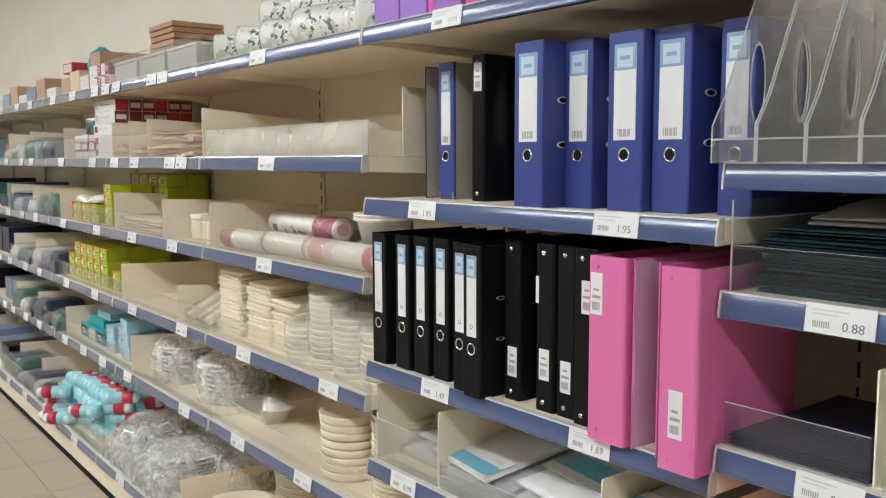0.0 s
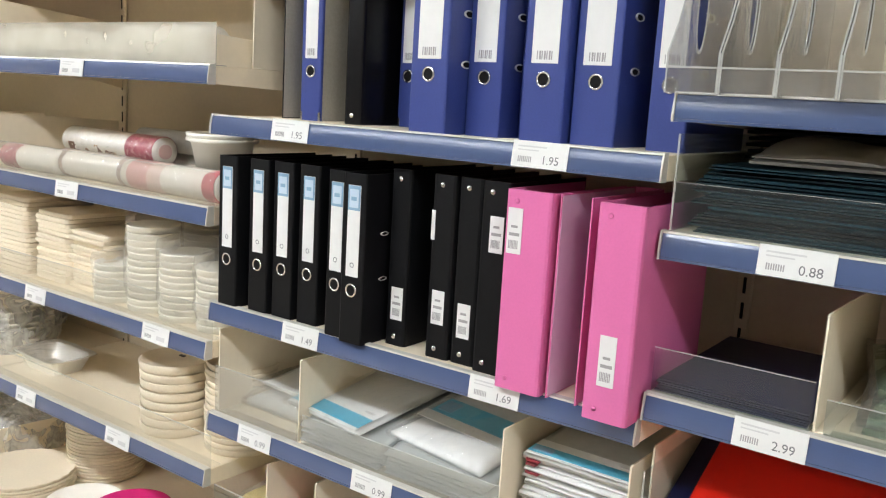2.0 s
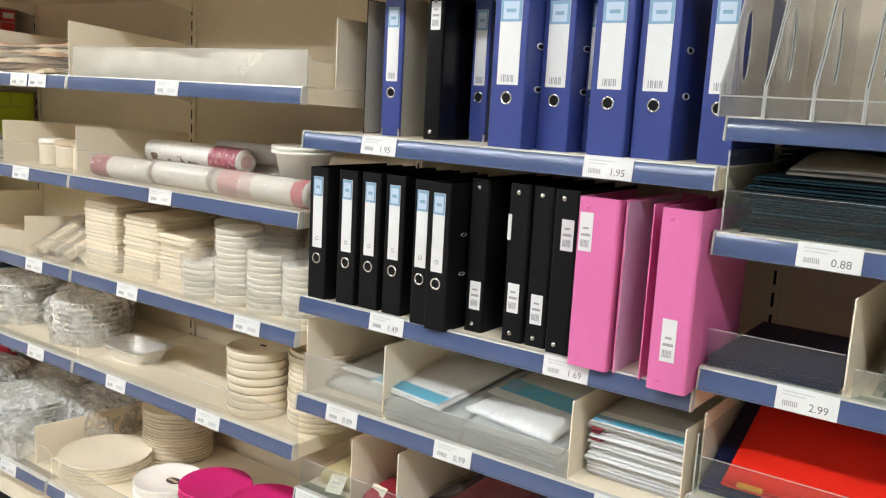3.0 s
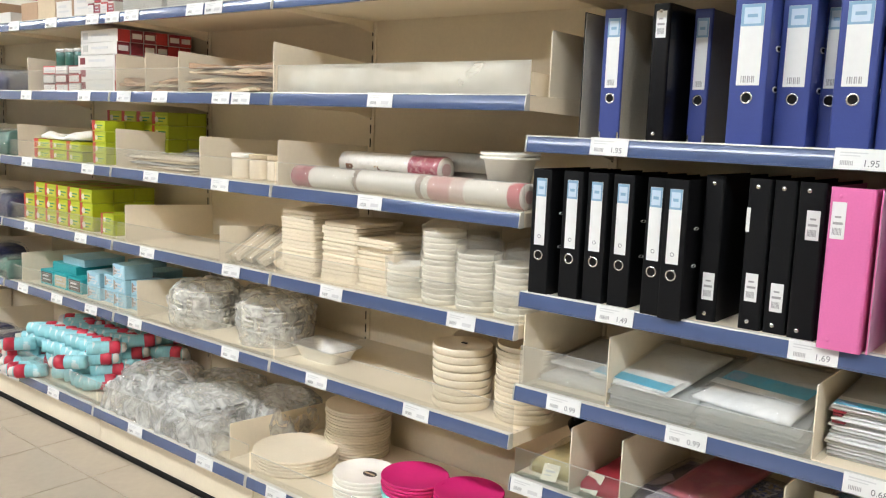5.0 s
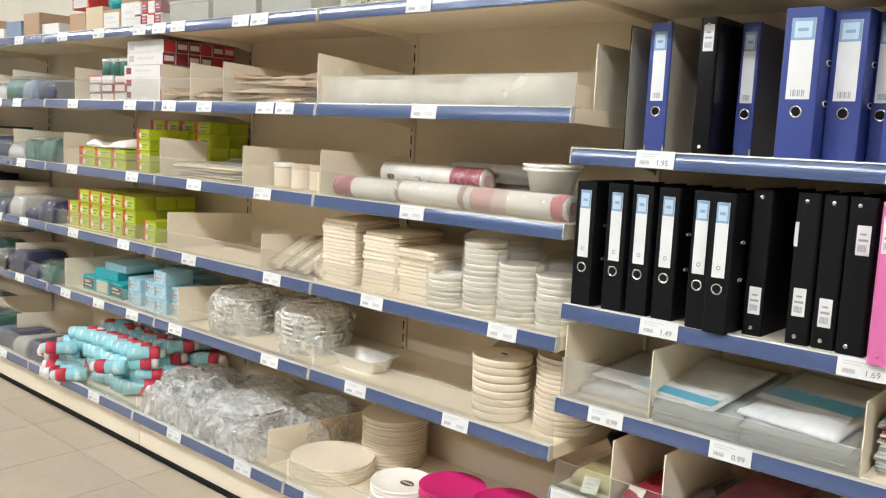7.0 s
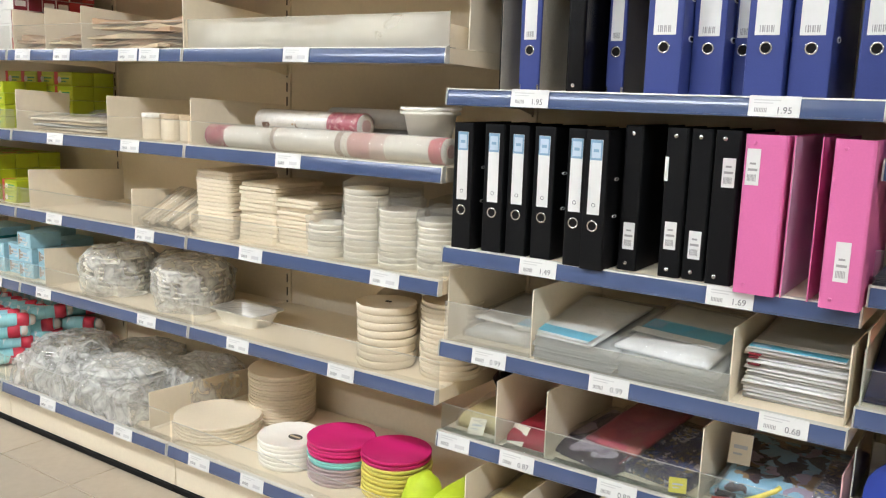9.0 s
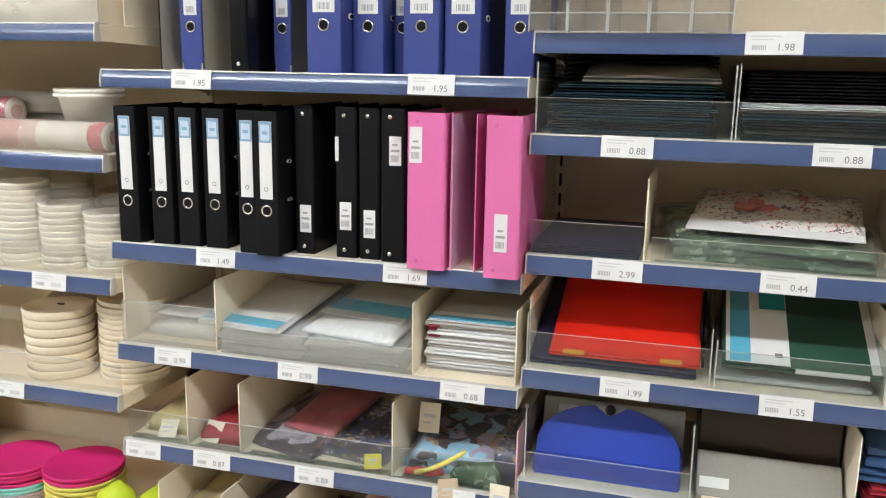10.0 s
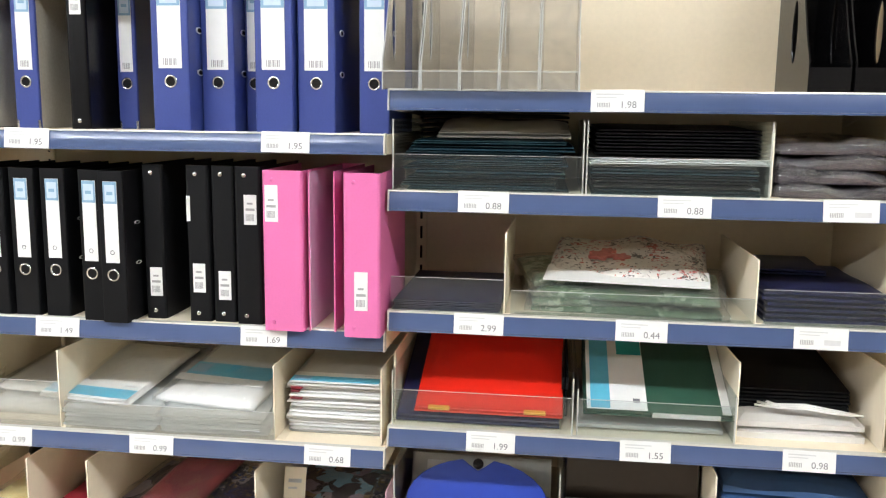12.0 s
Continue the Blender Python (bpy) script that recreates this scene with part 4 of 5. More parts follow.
for i in range(5):
    magazine_file(0.995 + i * 0.0755, z)
for i, x in enumerate((1.80, 1.885)):
    t = thing("magazine_file", (x, 0.05, z - 0.003), "dark smoky plastic magazine file, glossy", "magazine file", "dark magazine files")
    w, d, hf, hb = 0.078, 0.25, 0.06, 0.31
    for sx in (0, w - 0.003):
        part("side_wall", holed_side([(0, 0), (d, 0), (d, hb), (0.12, hb), (0.03, 0.11), (0, hf)], sx, sx + 0.003, 0.118, 0.125, 0.02, 0.062), BLACK_GLOSS, t)
    part("base", boxes((0.003, w - 0.003, 0, d, 0, 0.003)), BLACK_GLOSS, t)
    part("front_lip", boxes((0.003, w - 0.003, 0, 0.003, 0.003, 0.05)), BLACK_GLOSS, t)
    part("back_wall", boxes((0.003, w - 0.003, d - 0.003, d, 0.003, hb)), BLACK_GLOSS, t)

z = 1.248


def bin_tray(x0, x1, z, h_side=0.14, h_front=0.075, material=BIN, y1=0.42):
    """A clear divider bin: two sides and a low front."""
    t = thing("shelf_bin", (x0, 0.014, z - 0.003), "clear plastic shelf bin with a low front", "bin", "shelf bins")
    w = x1 - x0
    for sx in (0.001, w - 0.004):
        part("side_wall", boxes((sx, sx + 0.0025, 0.0, y1, 0, h_side), bevel=0.0006), material, t)
        part("rim", boxes((sx - 0.0002, sx + 0.0027, -0.0012, -0.0002, 0, h_side)), RIM, t, "front edge whitened as if catching light")
    part("front_wall", boxes((0.004, w - 0.0045, 0.0, 0.0022, 0, h_front)), material, t)
    part("rim", boxes((0.004, w - 0.0045, 0.0, 0.0022, h_front + 0.0002, h_front + 0.0012)), RIM, t, "upper edge whitened as if catching light")


bin_tray(1.008, 1.388, z, 0.142, 0.072)
bin_tray(1.39, 1.738, z, 0.145, 0.072)


def folder(x, y, z, w, d, h, material, label, turn=0.0, tilt=(0, 0), seed=0, wave=0.0015, name="plastic_folder", group="plastic folders"):
    t = thing(name, (x, y, z - 0.003), label, "folder", group, turn, tilt)
    part("back_cover", sheet(w, d, h * 0.5, wave=wave * 0.4, seed=seed), material, t)
    f = part("front_cover", sheet(w * 0.985, d * 0.985, h * 0.45, wave=wave, seed=seed + 1), material, t)
    f.location = (0.001, 0, h * 0.52 + 0.0004)
    return t


rise = 0.0
for i in range(10):
    thick = (0.006, 0.011, 0.008, 0.013, 0.007)[i % 5]
    folder(1.195 + random.uniform(-0.016, 0.006), 0.215 + random.uniform(-0.004, 0.02), z + rise, 0.335 - random.uniform(0, 0.035), 0.34, thick, PETROL,
           "dark petrol plastic document folder in a stack", random.uniform(-1.6, 1.6), seed=i, wave=0.003)
    rise += thick + 0.0012
folder(1.22, 0.23, z + rise + 0.014, 0.275, 0.26, 0.016, GREY_PACK, "pale grey slip pocket on the folder stack", 2, (5, 0), 40, 0.012)
for i in range(4):
    folder(1.19, 0.37, z + rise + i * 0.021, 0.34, 0.15, 0.02, BLACK, "black plastic folder at the back of the bin", random.uniform(-1, 1), seed=140 + i)
rise = 0.0
for i in range(6):
    thick = (0.012, 0.004, 0.011, 0.009)[i % 4]
    folder(1.565 + random.uniform(-0.008, 0.006), 0.215 + random.uniform(-0.008, 0.016), z + rise, 0.325 - random.uniform(0, 0.02), 0.34, thick,
           (PETROL, GREY_PACK, BLACK, PETROL)[i % 4], ("dark plastic", "pale grey plastic", "black plastic", "dark plastic")[i % 4] + " document folder in a stack", random.uniform(-1, 1), seed=50 + i)
    rise += thick + 0.0012
folder(1.572, 0.2, z + rise + 0.006, 0.345, 0.34, 0.006, PAPER, "white card folder lying on dark folders", -0.5, (1.5, 0), 60, 0.002)
for i in range(4):
    folder(1.575, 0.27, z + rise + 0.02 + i * 0.0135, 0.33, 0.3, 0.0125, BLACK, "black plastic folder on the stack", 0.5, (1.5, 0), 62 + i)
divider(1.742, z, 0.145, 0.14, y0=0.03)
ROSE_FLOWER = mat("faded_red_flower_print", (0.50, 0.16, 0.13), 0.5, vary=0.3, grain=90)
INSERT = mat("mauve_grey_insert", (0.09, 0.075, 0.09), 0.4)
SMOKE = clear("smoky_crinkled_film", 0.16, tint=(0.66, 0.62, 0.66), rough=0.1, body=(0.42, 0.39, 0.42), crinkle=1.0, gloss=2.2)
for i in range(4):
    t = thing("plastic_sleeve_pack", (1.87, 0.21, z + 0.028 * i - 0.003), "smoky crinkled plastic sleeves in a loose pile", "sleeve pack", "smoky sleeve packs")
    part("sleeve", rough_up(sheet(0.235, 0.34, 0.026, 28, 20, 0.030, 9, i), 0.004, 22, i), SMOKE, t, smooth=True)
    part("insert", sheet(0.22, 0.32, 0.012, wave=0.018, scale=9, seed=i), INSERT, t)

z = 1.002
riser(1.0, 1.24, z, h=0.07, material=BIN)
riser(1.735, 2.0, z, h=0.07, material=BIN)
for i in range(3):
    folder(1.118, 0.2, z + i * 0.007, 0.222, 0.345, 0.006, NAVY, "dark blue plastic folder lying flat", random.uniform(-0.6, 0.6), seed=70 + i, wave=0.002)
divider(1.238, z, 0.165, 0.15)
divider(1.728, z, 0.128, 0.125, y1=0.40)
riser(1.245, 1.73, z, h=0.05, material=BIN)
for i, (m, x, y, w, d, turn, tx) in enumerate(((LEAFY, 1.49, 0.19, 0.38, 0.28, -4, 0), (LEAFY, 1.46, 0.22, 0.36, 0.28, 6, 2), (LEAFY, 1.50, 0.20, 0.37, 0.27, -8, 3), (LEAFY, 1.42, 0.26, 0.30, 0.22, 12, 5))):
    pouch(x, y, z + 0.016 * i, w, d, 0.014, m, "green leaf-print gift bag in clear film", turn, i + 20, (tx, 0), film=True, group="gift bags")
t = pouch(1.50, 0.24, z + 0.075, 0.33, 0.26, 0.022, FLORAL, "floral printed gift bag with a white hem", -7, 31, (10, 0), film=False, group="gift bags", wave=0.014)
for mx, my, k in ((-0.06, -0.03, 1.0), (-0.015, -0.035, 0.7), (-0.045, 0.0, 0.6)):
    part("printed_motif", turned(lathe([(0.024 * k, 0.0), (0.024 * k, 0.006)], 26, scallop=0.25, lobes=5), Matrix.Translation((mx, my, 0.0235))), ROSE_FLOWER, t, "faded red flower print")
part("hem", boxes((-0.168, 0.168, -0.165, -0.075, 0.012, 0.0155), bevel=0.001), PAPER, t, "plain white hem")
for i in range(3):
    folder(1.865, 0.22, z + i * 0.022, 0.235, 0.34, 0.020, NAVY, "navy blue plastic folder lying flat", random.uniform(-2, 2), seed=80 + i, wave=0.004)
folder(1.835, 0.31, z + 0.068, 0.16, 0.2, 0.012, NAVY, "navy folder lying on others", -3, seed=85)

z = 0.755
bin_tray(1.008, 1.385, z, 0.12, 0.078)
bin_tray(1.39, 1.705, z, 0.10, 0.078)
divider(1.706, z, 0.168, 0.15)
divider(1.985, z, 0.168, 0.15)
divider(1.008, z, 0.15, 0.14, y0=0.05)
folder(1.185, 0.195, z + 0.062, 0.345, 0.33, 0.02, NAVY, "navy blue box folder lying under a red one", 0, (21, 0), 90)
for i in range(4):
    folder(1.19, 0.29, z + i * 0.017, 0.3, 0.2, 0.016, NAVY, "navy folder lying flat under the sloping ones", 0, (0, 0), 190 + i)
t = folder(1.208, 0.19, z + 0.088, 0.31, 0.33, 0.014, RED_FOLDER, "bright red plastic folder with orange tabs", 0, (22, 0), 91, 0.0005)
for tx in (-0.125, 0.075):
    part("tab", boxes((tx, tx + 0.045, -0.1695, -0.160, 0.009, 0.0155), bevel=0.0008), ORANGE, t, "orange tab on the front edge")
for i in range(2):
    folder(1.362 + 0.008 * i, 0.25, z + 0.01, 0.006, 0.3, 0.11, BLACK, "black folder standing on edge beside the red one", 0, seed=95 + i, name="standing_folder")
folder(1.54, 0.22, z, 0.30, 0.33, 0.03, GREY_PACK, "smoky folders stacked flat in a bin", 0, (4, 0), 96, 0.002)
for i in range(3):
    folder(1.55, 0.31, z + 0.04 + i * 0.017, 0.28, 0.18, 0.016, GREEN_FOLDER, "dark green folder lying under a sloping one", 0, (3, 0), 196 + i)
t = folder(1.555, 0.20, z + 0.098, 0.30, 0.33, 0.014, GREEN_FOLDER, "dark green folder with a white and blue front sheet", 0, (22, 0), 97, 0.0005)
part("front_sheet", boxes((-0.143, -0.02, -0.163, 0.16, 0.0145, 0.0158)), PAPER, t, "white front sheet")
part("sheet_band", boxes((-0.135, -0.095, -0.161, 0.158, 0.0159, 0.0166)), TEAL_BAND, t, "light blue printed band")
part("sheet_panel", boxes((-0.075, -0.022, 0.02, 0.09, 0.0159, 0.0166)), TEAL, t, "teal printed panel")
part("printed_mark", boxes((-0.048, -0.034, -0.14, -0.128, 0.0159, 0.0166)), INK, t)
part("edge_label", boxes((-0.01, 0.125, -0.1675, -0.164, 0.002, 0.012)), PAPER, t, "white edge label")
part("cover_margin", boxes((0.13, 0.147, -0.16, 0.16, 0.012, 0.0152)), PAPER, t, "pale cover margin")
folder(1.84, 0.22, z, 0.25, 0.32, 0.045, WHITE_BOX, "off-white folder pack lying flat behind a divider", 0, (0, 0), 100, 0.001)
for i in range(3):
    folder(1.835, 0.26, z + 0.052 + i * 0.016, 0.24, 0.26, 0.015, BLACK, "black folder lying on a pale pack", random.uniform(-2, 2), (5, 0), 101 + i, 0.002)
for k in range(3):
    solo("elastic_cord", tube([(1.76 + 0.01 * k, 0.11 + 0.02 * k, z + 0.052), (1.80, 0.085 + 0.01 * k, z + 0.056), (1.85, 0.075, z + 0.06 + 0.004 * k), (1.90, 0.07 + 0.012 * k, z + 0.055), (1.96, 0.062, z + 0.054)], 0.0028), STRING, (0, 0, 0), "white elastic cord lying over folder packs", "cord", "elastic cords", smooth=True)

z = 0.50
bin_tray(1.012, 1.365, z, 0.17, 0.06)
divider(1.368, z, 0.175, 0.17, material=BIN, label="clear plastic shelf divider")
divider(1.675, z, 0.185, 0.16)
t = thing("box_folder", (1.185, 0.045, z - 0.003), "royal blue box folder with a round-shouldered flap", "folder")
arc = [(0.155 * math.cos(a), 0.062 + 0.082 * math.sin(a)) for a in [math.pi * i / 14 for i in range(15)]]
arc = [p for p in arc if abs(p[0]) > 0.012]
right, left = [p for p in arc if p[0] > 0], [p for p in arc if p[0] < 0]
part("flap", turned(prism([(-0.155, 0.0), (0.155, 0.0), *right, (0.012, 0.128), (0.0, 0.122), (-0.012, 0.128), *left], "y", 0.0, 0.004, 0.0008), Matrix.Rotation(radians(-22), 4, "X") @ Matrix.Diagonal((1, 1, 1.15, 1))), ROYAL, t)
part("body", boxes((-0.158, 0.158, 0.004, 0.30, 0.0, 0.045), bevel=0.003), ROYAL, t)
part("clasp", turned(lathe([(0.012, 0), (0.011, 0.008), (0.006, 0.01)], 16), Matrix.Translation((0, 0.062, 0.142)) @ Matrix.Rotation(radians(62), 4, "X")), BLACK_GLOSS, t, "black clasp")
part("back_board", turned(boxes((-0.16, 0.16, 0.11, 0.115, 0.03, 0.165), bevel=0.001), Matrix.Rotation(radians(-18), 4, "X")), GREY_PACK, t, "pale grey back board")
part("sticker", turned(boxes((-0.125, -0.075, 0.107, 0.1095, 0.115, 0.15)), Matrix.Rotation(radians(-18), 4, "X")), PAPER, t, "white sticker")
t = thing("document_case", (1.52, 0.05, z - 0.003), "pale grey document case with a dark top", "case")
part("front", turned(boxes((-0.145, 0.145, 0.0, 0.02, 0.0, 0.105), bevel=0.003), Matrix.Rotation(radians(-47), 4, "X")), mat("grey_beige_case_plastic", (0.30, 0.28, 0.245), 0.4, grain=120, vary=0.08), t)
# a dark box whose upper part stands in for the shade behind it
part("top", boxes((-0.145, 0.145, 0.10, 0.36, 0.0, 0.16), bevel=0.004), BROWN_DARK, t, "dark brown top, also filling the shade above")
part("sticker", turned(boxes((-0.138, -0.078, -0.0012, -0.0002, 0.02, 0.044)), Matrix.Rotation(radians(-47), 4, "X")), PAPER, t, "white barcode sticker")
for i, (m, h, zz) in enumerate(((GREEN_FELT, 0.016, 0.0), (GREEN_FELT, 0.014, 0.018), (RED_CARD, 0.016, 0.036), (RED_CARD, 0.018, 0.056), (BLUE_CARD, 0.026, 0.080), (BLUE_CARD, 0.046, 0.112))):
    folder(1.842 + random.uniform(-0.008, 0.008), 0.22, z + zz, 0.29, 0.34, h, m, ("green" if i < 2 else "red" if i < 4 else "steel blue") + " card folder in a slack stack", random.uniform(-3, 3), seed=110 + i, wave=0.013, name="card_folder", group="card folders")

# ---- party and kitchen goods, shelf by shelf ----


def plate_mesh(r, h, rim=0.82, lobes=0, scallop=0.0, n=40, name="plate", material=PULP):
    return mesh_of(name, lathe([(r * 0.95, 0), (r * 0.985, h * 0.3), (r, h * 0.62), (r * 1.003, h * 0.9), (r * 0.99, h), (r * 0.975, h), (r * rim, h * 0.45), (0.0005, h * 0.4)], n, scallop=scallop, lobes=lobes), material, True)


def stack(name, x, y, z, mesh, count, step, label, part_name="plate", jitter=0.002, category="plates", group="plate stacks"):
    """A stack whose pieces share one mesh."""
    t = thing(name, (x, y, z - 0.003), label, category, group)
    for i in range(count):
        p = part(part_name, mesh[i] if isinstance(mesh, list) else mesh, None, t)
        p.matrix_basis = pose(random.uniform(-jitter, jitter), random.uniform(-jitter, jitter), i * step, random.uniform(-0.5, 0.5), random.uniform(-0.5, 0.5), random.uniform(0, 360) if mesh_round else random.uniform(-1.2, 1.2))
    return t


mesh_round = True


def wrap(t, profile, seed, amount=0.010, scale=16, n=44, film=FILM_HEAVY):
    """Slack clear film round a stack."""
    fine = []
    for (r0, z0), (r1, z1) in zip(profile, profile[1:]):
        for k in range(6):
            fine.append((r0 + (r1 - r0) * k / 6, z0 + (z1 - z0) * k / 6))
    fine.append(profile[-1])
    part("film", rough_up(lathe(fine, n), amount, scale, seed), film, t, "crinkled clear film wrapping")


def far_bags(z):
    """Slack packs along the shelves beyond the lime cartons."""
    for i in range(6):
        y, w = (0.12 if z > 0.2 else 0.05), random.uniform(0.13, 0.17)
        # dark goods, whose colours also stand in for dimmer light here
        m = random.choice((STEEL_BLUE, NAVY, GREEN_JAR, NAVY, BLACK_GLOSS, GREY_PACK))
        t = pouch(-3.88 + i * 0.175, y, z, w, 0.24, random.uniform(0.05, 0.12), m, "slack pack in clear film, mostly dark, also to dim the shelf", random.uniform(-12, 12), i + z, group="slack packs")
    for x in (-3.95, -3.42):
        divider(x, z, 0.15, 0.13)


# lowest deck
z = 0.182
t = stack("plate_stack", -0.965, 0.09, z, plate_mesh(0.148, 0.014, 0.8, 24, 0.012, 96), 5, 0.011, "low stack of large round pulp plates with a scalloped rim")
t = stack("plate_stack", -0.895, 0.325, z, plate_mesh(0.12, 0.013, 0.8), 17, 0.0105, "tall stack of brown pulp plates on the lowest deck")
t = stack("plate_stack", -0.6, 0.065, z, plate_mesh(0.104, 0.017, 0.86, material=PULP_WHITE), 6, 0.014, "stack of white foam plates with an oval paper label")
part("oval_label", turned(lathe([(0.026, 0), (0.026, 0.0012)], 28), Matrix.Translation((0.015, 0.005, 0.0775)) @ Matrix.Diagonal((1, 0.7, 1, 1))), BROWN_DARK, t, "dark oval paper label")
part("label_stripe", boxes((-0.006, 0.036, 0.0, 0.008, 0.0789, 0.0797)), TAN, t, "tan stripe on the label")
pm = [plate_mesh(0.105, 0.013, 0.85, material=m) for m in (MAUVE, AQUA, MAGENTA, YELLOW)]
stack("plate_stack", -0.40, 0.08, z, [pm[0]] * 5 + [pm[1]] * 2 + [pm[2]] * 4, 11, 0.0115, "stacked paper plates, mauve, aqua and magenta on top")
stack("plate_stack", -0.205, 0.10, z, [pm[3]] * 8 + [pm[2]] * 2, 10, 0.013, "stacked yellow paper plates under magenta ones")
solo("foam_shape", rough_up(lathe([(0.01, 0.002), (0.05, 0.006), (0.06, 0.05), (0.045, 0.1), (0.015, 0.125)], 24), 0.008, 14, 4), LIME_FLUO, (-0.05, 0.02, z), "bright lime foam craft shape", "craft item", smooth=True)
divider(-1.155, z, 0.13, 0.10, y0=-0.05, y1=0.44)


def dish(r, h, material=FOIL):
    return mesh_of("dish", lathe([(r * 0.7, 0), (r * 0.86, h * 0.85), (r, h * 0.9), (r, h), (r * 0.84, h * 0.93), (r * 0.68, 0.003), (0.001, 0.003)], 40, scallop=0.006, lobes=20), material, True)


foil_dish, glass_dish = dish(0.15, 0.03), dish(0.16, 0.03, mat("clear_plastic_dish", (0.62, 0.61, 0.57), 0.2, coat=0.5))
for i, (x, y, n) in enumerate(((-1.84, 0.12, 9), (-1.47, 0.10, 8), (-1.66, 0.31, 6), (-1.32, 0.31, 6))):
    t = stack("wrapped_dish_stack", x, y, z, foil_dish if i != 1 else glass_dish, n, 0.014, "foil serving dishes stacked in crinkled clear film", "dish", 0.008, "dishes", "wrapped dish stacks")
    h = n * 0.014 + 0.03
    wrap(t, [(0.165, 0.003), (0.172, h * 0.5), (0.168, h * 0.85), (0.12, h + 0.008), (0.03, h + 0.012)], i, 0.0105, 17, 80)


for i, (x, y, w, d, hh) in enumerate(((-1.79, 0.0, 0.36, 0.17, 0.10), (-1.42, 0.0, 0.42, 0.18, 0.11), (-1.64, 0.08, 0.34, 0.2, 0.14), (-1.30, 0.26, 0.30, 0.26, 0.13))):
    solo("film_wrapping", rough_up(sheet(w, d, hh, 44, 24, 0.045, 8, i + 3), 0.014, 17, i + 5), FILM_HEAVY, (x, y, z - 0.002), "slack crumpled clear film over the foil dishes", "plastic film", "film heaps")


def bottle_meshes():
    body = lathe([(0.026, 0), (0.030, 0.004), (0.030, 0.125), (0.024, 0.14), (0.013, 0.148)], 20)
    collar = turned(lathe([(0.0312, 0.0), (0.0312, 0.036), (0.026, 0.046)], 18), Matrix.Translation((0, 0, 0.090)))
    tip = turned(lathe([(0.022, -0.008), (0.0235, 0.004), (0.021, 0.016), (0.010, 0.022)], 16), Matrix.Translation((0, 0, 0.142)))
    return mesh_of("body", body, CYAN, True), mesh_of("collar", collar, CAP_RED, True), mesh_of("cap", tip, CAP_WHITE, True)


BODY, COLLAR, TIP = bottle_meshes()
BOTTLE_LABEL = mesh_of("label", lathe([(0.0302, 0.022), (0.0306, 0.024), (0.0306, 0.052), (0.0302, 0.054)], 20), printed("aqua_label_print", [(0.32, 0.62, 0.66), (0.68, 0.74, 0.74), (0.32, 0.62, 0.66), (0.60, 0.72, 0.73)], 16), True)


def bottle(x, y, z, turn, lean):
    t = thing("bottle", (x, y, z), "cyan bottle with a red collar and pale cap, lying down", "bottle", "cyan bottles", turn, (lean, 0))
    part("body", BODY, CYAN, t)
    part("label", BOTTLE_LABEL, WHITE_BOX, t, "white and aqua printed label")
    part("collar", COLLAR, CAP_RED, t, "red collar")
    part("cap", TIP, CAP_WHITE, t, "pale cap")


for row in range(4):
    for j in range(10 - row % 2):
        for i in range(3):
            bottle(-2.77 + j * 0.064 + 0.02 * i + 0.03 * (row % 2) + random.uniform(-0.006, 0.006), -0.03 + i * 0.145 + 0.03 * (row % 2) + random.uniform(-0.012, 0.012),
                   0.2135 + row * 0.048 + random.uniform(-0.002, 0.004), random.uniform(126, 156) + (180 if random.random() < 0.14 else 0), random.uniform(85, 93))
divider(-2.8, z, 0.15, 0.13, y0=-0.05)
far_bags(z)

# shelf above the lowest deck
z = 0.563
t = thing("foil_tray", (-0.885, 0.15, z - 0.003), "rectangular aluminium foil tray with a clear cover", "tray")
bm = bmesh.new()
loops = []
for a, b, hh in ((0.062, 0.042, 0.0), (0.082, 0.058, 0.045), (0.092, 0.068, 0.047), (0.092, 0.068, 0.05), (0.080, 0.056, 0.0465), (0.060, 0.040, 0.003)):
    loop = []
    for i in range(40):
        an = math.tau * i / 40
        c, s = math.cos(an), math.sin(an)
        k = (abs(c) ** 6 + abs(s) ** 6) ** (-1 / 6)
        loop.append(bm.verts.new((a * c * k * (1 + 0.01 * (i % 2)), b * s * k * (1 + 0.01 * (i % 2)), hh)))
    loops.append(loop)
for u, v in zip(loops, loops[1:]):
    for i in range(40):
        bm.faces.new((u[i], u[(i + 1) % 40], v[(i + 1) % 40], v[i]))
bm.faces.new(loops[-1])
bm.faces.new(loops[0][::-1])
part("tray", turned(rough_up(bm, 0.002, 30, 1, 0), Matrix.Diagonal((1.25, 1.15, 1.05, 1))), FOIL_BRIGHT, t)
part("cover", rough_up(sheet(0.215, 0.145, 0.006, 24, 18, 0.008, 30, 5), 0.003, 40, 2, -0.01), SLEEVE, t, "crinkled clear cover").location = (0, 0, 0.05)
lid = plate_mesh(0.088, 0.016, 0.88, material=PULP)
deep = plate_mesh(0.089, 0.024, 0.88, material=PULP)
t = stack("plate_stack", -0.262, 0.115, z, deep, 8, 0.0228, "stack of pulp bowls with a hang tag hole")
part("stamp", boxes((-0.03, -0.012, 0.028, 0.036, 0.1732, 0.176)), BROWN_DARK, t, "dark stamped mark")
p = part("plate", lid, PULP, t, "bowl leaning on the stack")
p.matrix_basis = pose(-0.032, 0.095, 0.125, 76, 8, 35)
stack("plate_stack", -0.064, 0.155, z, lid, 15, 0.0143, "stack of pulp bowls beside the shelf end")
bowl = dish(0.125, 0.04, PULP_WHITE)
